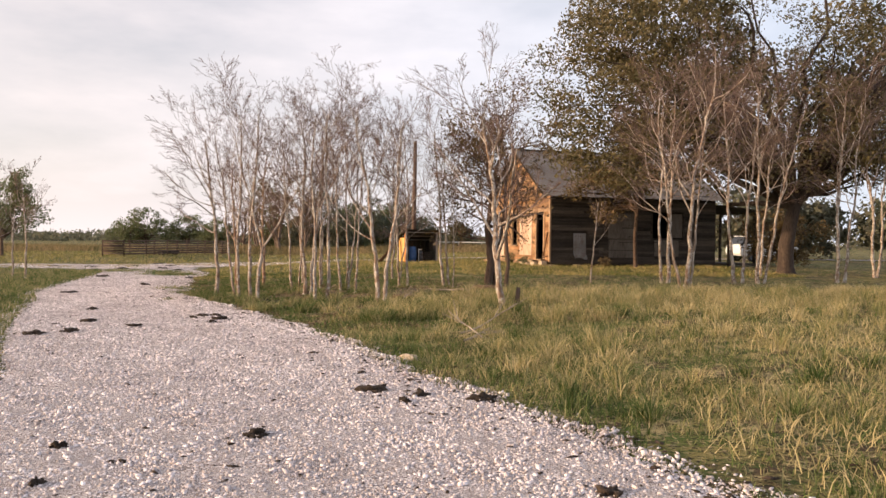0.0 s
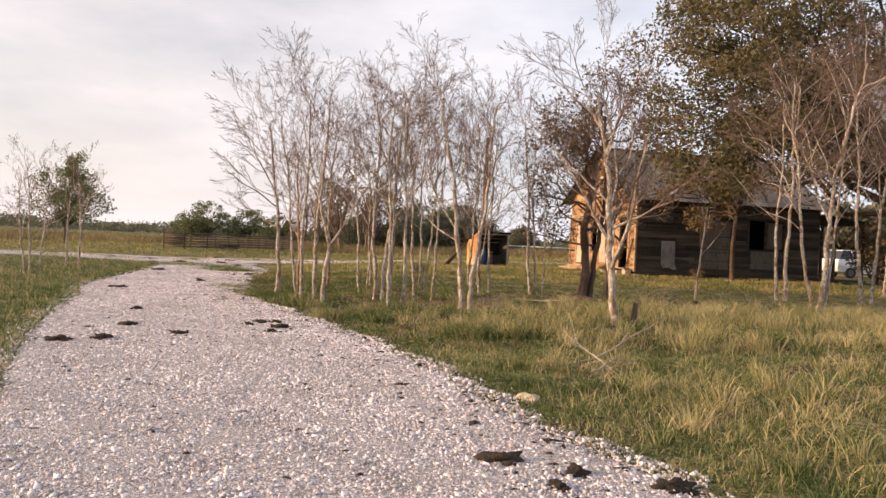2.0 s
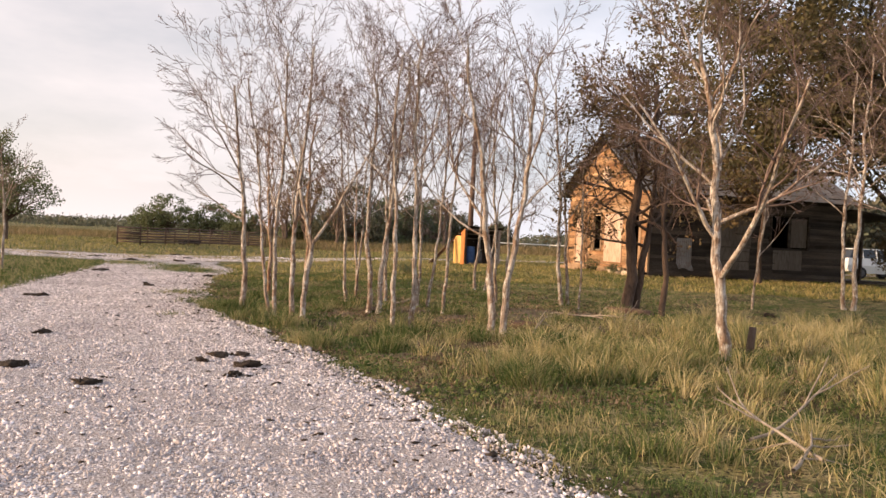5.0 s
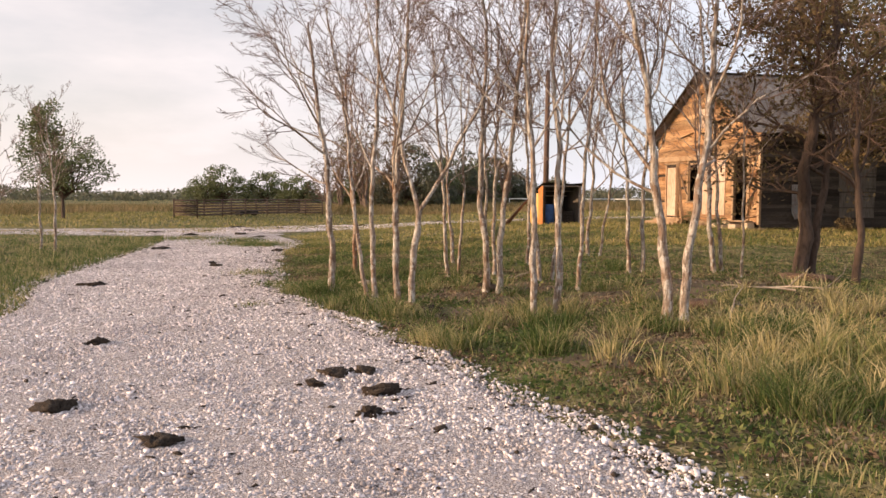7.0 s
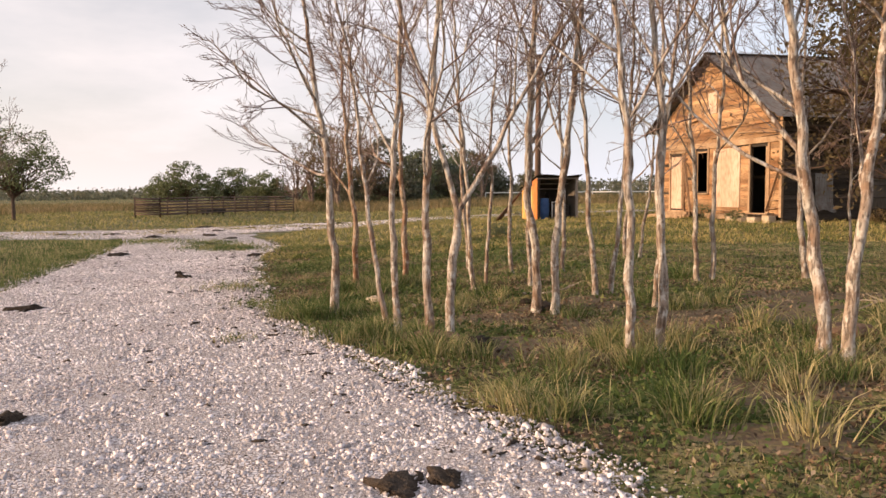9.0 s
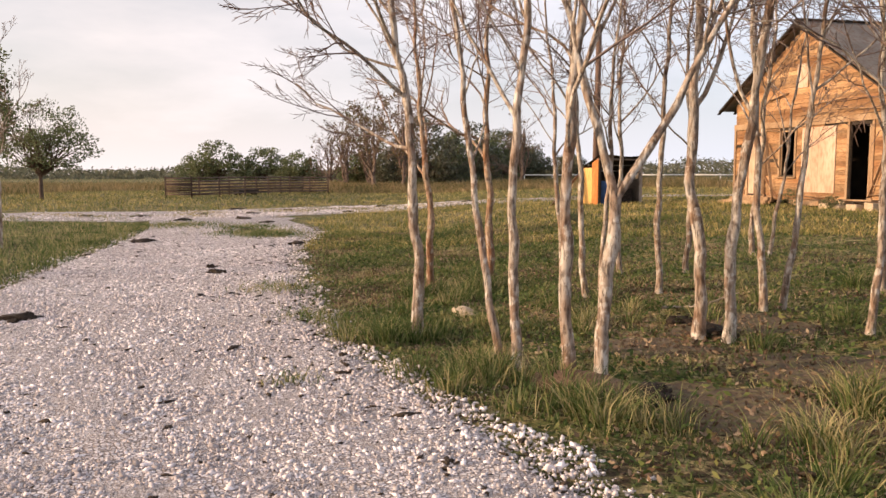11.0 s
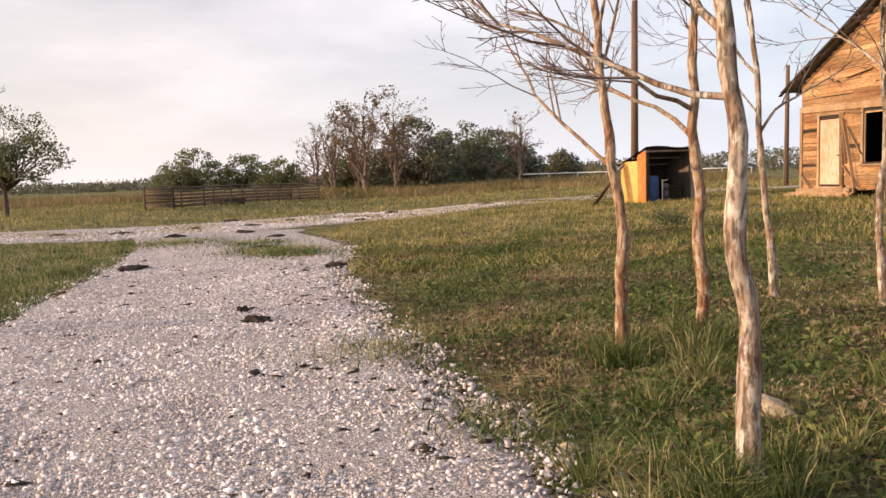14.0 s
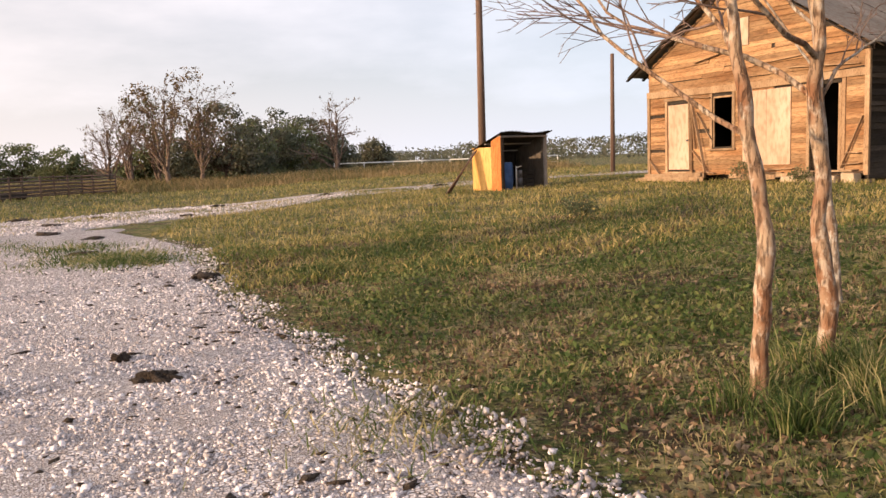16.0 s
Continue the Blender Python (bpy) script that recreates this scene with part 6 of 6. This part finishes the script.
lush = np.sin(x * 1.7 + 1.6 * np.sin(y * 1.1)) * np.sin(y * 1.5 + 0.8 * np.sin(x * 1.3)) + rng.normal(0, 0.35, n)
green = (lush > 0.12) & (rng.uniform(0, 1, n) > trodden(x, y) * 0.8) & (x < 12)
gxy = np.stack((x, y, height(x, y) + rng.uniform(0.005, 0.07, n)), -1)
thing("low_weeds", "low dark green broad-leaved weeds between the tree trunks", "weeds", kind="stuff", mat=M_CLOVER, mesh=leaf_mesh("low_weeds", gxy[green], 0.028, rng))
dry = (lush < -0.05) & (x < 10)
gxy[:, 2] = height(x, y) + rng.uniform(0.004, 0.025, n)
thing("leaf_litter", "brown and straw dead leaf litter beneath the trees", "leaf litter", kind="stuff", mat=M_LITTER, mesh=leaf_mesh("leaf_litter", gxy[dry], 0.024, rng))

# the pasture beyond, and the other side of the drive
n = 42000
x, y = rng.uniform(-12, 14, n), 30 + 22 * rng.uniform(0, 1, n) ** 1.3
inside = (x < edge_right(y) + 0.1) | ((y > 43) & (y > 52 + 0.5 * (x + 3)))
p_loc = np.stack(((x - 2.95) * 0.285 - (y - 45) * 0.959, (x - 2.95) * 0.959 + (y - 45) * 0.285), -1)
inside |= (p_loc[:, 0] > -0.1) & (p_loc[:, 0] < 7.9) & (p_loc[:, 1] > -0.05) & (p_loc[:, 1] < 9.4)
x, y = x[~inside], y[~inside]
ln = rng.uniform(0.06, 0.17, len(x))
thing("pasture_grass", "sunlit grazed pasture grass round house and shed", "grass", kind="stuff", mat=M_PASTURE, mesh=grass_mesh("pasture_grass", x, y, ln, np.full(len(x), 0.011), rng))
n = 30000
y = rng.uniform(7, 37.5, n)
x = edge_left(y) - rng.exponential(3.0, n) + 0.1
ln = rng.gamma(4, 0.028, n).clip(0.03, 0.35)
thing("verge_grass", "rough green grass on the verge of the drive", "grass", kind="stuff", mat=M_GRASS, mesh=grass_mesh("verge_grass", x, y, ln, np.full(n, 0.007), rng))
n = 46000
x, y = rng.uniform(-75, 12, n), 58 + 52 * rng.uniform(0, 1, n) ** 1.2
line = 61.8 + (x + 25.3) * 2.81
ok = np.where(x < -26, (y > 62 - 0.25 * (x + 26)) & ((x < -41) | (y > 83)), (y > line + 3) & (y > 80))
x, y = x[ok], y[ok]
ln = rng.uniform(0.35, 0.95, len(x))
thing("tall_weeds", "tall brown-green weeds across the far pasture", "weeds", kind="stuff", mat=M_WEED, mesh=grass_mesh("tall_weeds", x, y, ln, np.full(len(x), 0.03), rng, 0.25))
n = 22000
x, y = rng.uniform(-30, 14, n), rng.uniform(77, 96, n)
ln = rng.uniform(0.4, 1.15, n) * (0.45 + 0.55 * ease(77, 84, y))
thing("field_weeds", "rust-brown tall weeds at the feet of the pasture trees", "weeds", kind="stuff", mat=M_WEED, mesh=grass_mesh("field_weeds", x, y, ln, np.full(n, 0.03), rng, 0.25))
n = 30000
x, y = rng.uniform(-55, 18, n), rng.uniform(44, 80, n)
beyond = y > np.interp(x, np.array(CROSS_FAR)[:, 0], np.array(CROSS_FAR)[:, 1]) + 0.3
x, y = x[beyond], y[beyond]
ln = rng.uniform(0.08, 0.24, len(x))
thing("field_grass", "sunlit straw-yellow grass beyond the crossing track", "grass", kind="stuff", mat=M_PASTURE, mesh=grass_mesh("field_grass", x, y, ln, np.full(len(x), 0.02), rng, 0.4))
# grass that has crept over the crossing track
n = 26000
k = rng.uniform(0, 1, n)
a_, b_ = np.array(CROSS_NEAR), np.array(CROSS_FAR)
u = np.linspace(0, 1, len(a_))
x0, y0, x1, y1 = (np.interp(k, u, c_) for c_ in (a_[:, 0], a_[:, 1], b_[:, 0], b_[:, 1]))
w = rng.uniform(0, 1, n)
x, y = x0 + (x1 - x0) * w, y0 + (y1 - y0) * w
thick = np.sin(x * 0.9 + 1.2 * np.sin(y * 0.8)) * np.sin(y * 1.3 + x * 0.35) + 0.9 * np.exp(-((w - 0.5) / 0.13) ** 2) + 1.1 * ease(-9, 4, x) - 0.1 + rng.normal(0, 0.3, n)
ok = thick > 0.55
x, y = x[ok], y[ok]
ln = rng.uniform(0.05, 0.13, len(x))
thing("track_grass", "thin straw-green grass growing over the crossing track", "grass", kind="stuff", mat=M_PASTURE, mesh=grass_mesh("track_grass", x, y, ln + 0.035, np.full(len(x), 0.014), rng, 0.5))
# small weeds that grow through the gravel
xs, ys = [], []
for cx_, cy_, r, m in ((-7.05, 20.0, 0.09, 60), (-12.0, 34.2, 0.55, 1500), (-11.3, 33.4, 0.4, 900), (-7.5, 22.6, 0.25, 300), (-8.5, 24.6, 0.3, 420), (-15.3, 37.0, 0.8, 1200), (-12.9, 36.2, 0.5, 700)):
    xs.append(rng.normal(cx_, r, m))
    ys.append(rng.normal(cy_, r, m))
x, y = np.concatenate(xs), np.concatenate(ys)
ln = rng.uniform(0.07, 0.18, len(x))
thing("weeds", "low green weeds growing through the gravel", "weeds", kind="stuff", mat=M_GRASS, mesh=grass_mesh("weeds", x, y, ln, np.where(y > 30, 0.011, 0.006), rng, 0.5))

# ---- loose stones of the drive ----
STONES = 190000
turn3 = np.arange(3) * 2 * np.pi / 3
chunk = np.concatenate((np.stack((np.cos(turn3), np.sin(turn3), np.full(3, 0.55)), -1), np.stack((np.cos(turn3 + np.pi / 3), np.sin(turn3 + np.pi / 3), np.full(3, -0.55)), -1)))
chunk_faces = np.array(((0, 1, 2), (5, 4, 3), (0, 3, 1), (3, 4, 1), (1, 4, 2), (4, 5, 2), (2, 5, 0), (5, 3, 0)))


def chips(name, label, x, y, size, lift, mat):
    """Loose angular stones with flat broken faces."""
    m = len(x)
    shape_ = chunk[None] * rng.uniform(0.65, 1.3, (m, 6, 1)) + rng.normal(0, 0.15, (m, 6, 3))
    shape_[:, :, 2] += shape_[:, :, 0] * rng.normal(0, 0.35, (m, 1)) + shape_[:, :, 1] * rng.normal(0, 0.35, (m, 1))
    shape_[:, :, 0] *= rng.uniform(0.8, 1.5, (m, 1))
    a = rng.uniform(0, 2 * np.pi, m)
    c, s = np.cos(a)[:, None], np.sin(a)[:, None]
    px_ = x[:, None] + (shape_[:, :, 0] * c - shape_[:, :, 1] * s) * size[:, None]
    py_ = y[:, None] + (shape_[:, :, 0] * s + shape_[:, :, 1] * c) * size[:, None]
    pz_ = (height(x, y) + lift)[:, None] + shape_[:, :, 2] * size[:, None]
    fc = (np.arange(m)[:, None, None] * 6 + chunk_faces[None]).reshape(-1, 3)
    thing(name, label, "gravel", kind="stuff", mesh=mesh_np(name, np.stack((px_, py_, pz_), -1).reshape(-1, 3), [fc]), mat=mat)


y = 2.0 + 36 * rng.beta(1.1, 1.6, STONES)
wav = 0.10 * np.sin(y * 3.1) + 0.08 * np.sin(y * 7.7 + 1)
l_, r_ = edge_left(y) - 0.05 + wav, edge_right(y) + 0.04 + wav
x = l_ + (r_ - l_) * rng.beta(1.25, 1.05, STONES)
x = np.where(rng.uniform(0, 1, STONES) < 0.02, edge_right(y) + np.abs(rng.normal(0.0, 0.22, STONES)) - 0.1, x)
x = np.where(rng.uniform(0, 1, STONES) < 0.02, edge_left(y) - np.abs(rng.normal(0, 0.25, STONES)), x)
inner = np.minimum(x - edge_left(y), edge_right(y) - x)
size = rng.gamma(2.8, 0.0027, STONES).clip(0.005, 0.021)
bed = np.maximum(-0.03 + 0.06 * ease(0, 0.3, np.maximum(inner, 0)), 0.0)
chips("gravel", "loose crushed pale limestone stones of the drive", x, y, size, bed - size * 0.02, M_STONE)
# coarser stones thrown up along the edges
n = 10000
y = 2.0 + 33 * rng.beta(1.1, 1.5, n)
wav = 0.10 * np.sin(y * 3.1) + 0.08 * np.sin(y * 7.7 + 1)
near = rng.uniform(0, 1, n) < 0.75
q = np.abs(rng.normal(0, 0.30, n)) - 0.06
x = np.where(near, edge_right(y) + 0.10 + wav - q, edge_left(y) - 0.10 + wav + q)
size = rng.gamma(3.2, 0.0031, n).clip(0.006, 0.024)
chips("edge_gravel", "coarse pale limestone stones thrown up along the drive edge", x, y, size, 0.02 * np.exp(-((q - 0.2) / 0.15) ** 2) + 0.012 + size * 0.2, M_STONE)
# a thin scatter over the crossing
n = 9000
y = rng.uniform(36, 52, n)
x = -16.5 + (y - 40) * 0.55 + rng.normal(0, 3.0, n)
on_track = (y > np.interp(x, np.array(CROSS_NEAR)[:, 0], np.array(CROSS_NEAR)[:, 1]) + 0.3) & (y < np.interp(x, np.array(CROSS_FAR)[:, 0], np.array(CROSS_FAR)[:, 1]) - 0.3)
x, y = x[on_track], y[on_track]
chips("track_gravel", "scattered pale stones on the crossing track", x, y, rng.uniform(0.012, 0.035, len(x)), np.full(len(x), 0.04), M_STONE)

# twig ends, leaf crumbs and dung crumbs trodden over the drive and verge
octa = np.array(((1, 0, 0), (0, 1, 0), (-1, 0, 0), (0, -1, 0), (0, 0, 1), (0, 0, -1)), dtype=float)
tri = np.array(((0, 1, 4), (1, 2, 4), (2, 3, 4), (3, 0, 4), (1, 0, 5), (2, 1, 5), (3, 2, 5), (0, 3, 5)))
CRUMBS = 2600
y = rng.uniform(3, 33, CRUMBS)
x = np.where(rng.uniform(0, 1, CRUMBS) < 0.55, edge_right(y) + rng.normal(-0.4, 0.6, CRUMBS), edge_left(y) + (edge_right(y) - edge_left(y)) * rng.uniform(0, 1, CRUMBS))
size = rng.gamma(2.2, 0.006, CRUMBS).clip(0.006, 0.045)
shape = octa[None] * rng.uniform(0.5, 1.5, (CRUMBS, 6, 1)) + rng.normal(0, 0.2, (CRUMBS, 6, 3))
shape[:, :, 2] *= 0.45
shape[:, :, 0] *= rng.uniform(0.8, 2.6, (CRUMBS, 1))
t = rng.uniform(0, 2 * np.pi, CRUMBS)
c, s = np.cos(t)[:, None], np.sin(t)[:, None]
zz = height(x, y) + 0.034
v = np.stack((x[:, None] + (shape[:, :, 0] * c - shape[:, :, 1] * s) * size[:, None], y[:, None] + (shape[:, :, 0] * s + shape[:, :, 1] * c) * size[:, None], zz[:, None] + shape[:, :, 2] * size[:, None]), -1).reshape(-1, 3)
f = (np.arange(CRUMBS)[:, None, None] * 6 + tri[None]).reshape(-1, 3)
thing("debris", "dark crumbs of dung, bark and leaves on gravel", "debris", kind="stuff", mesh=mesh_np("debris", v, [f]), mat=M_DUNG)
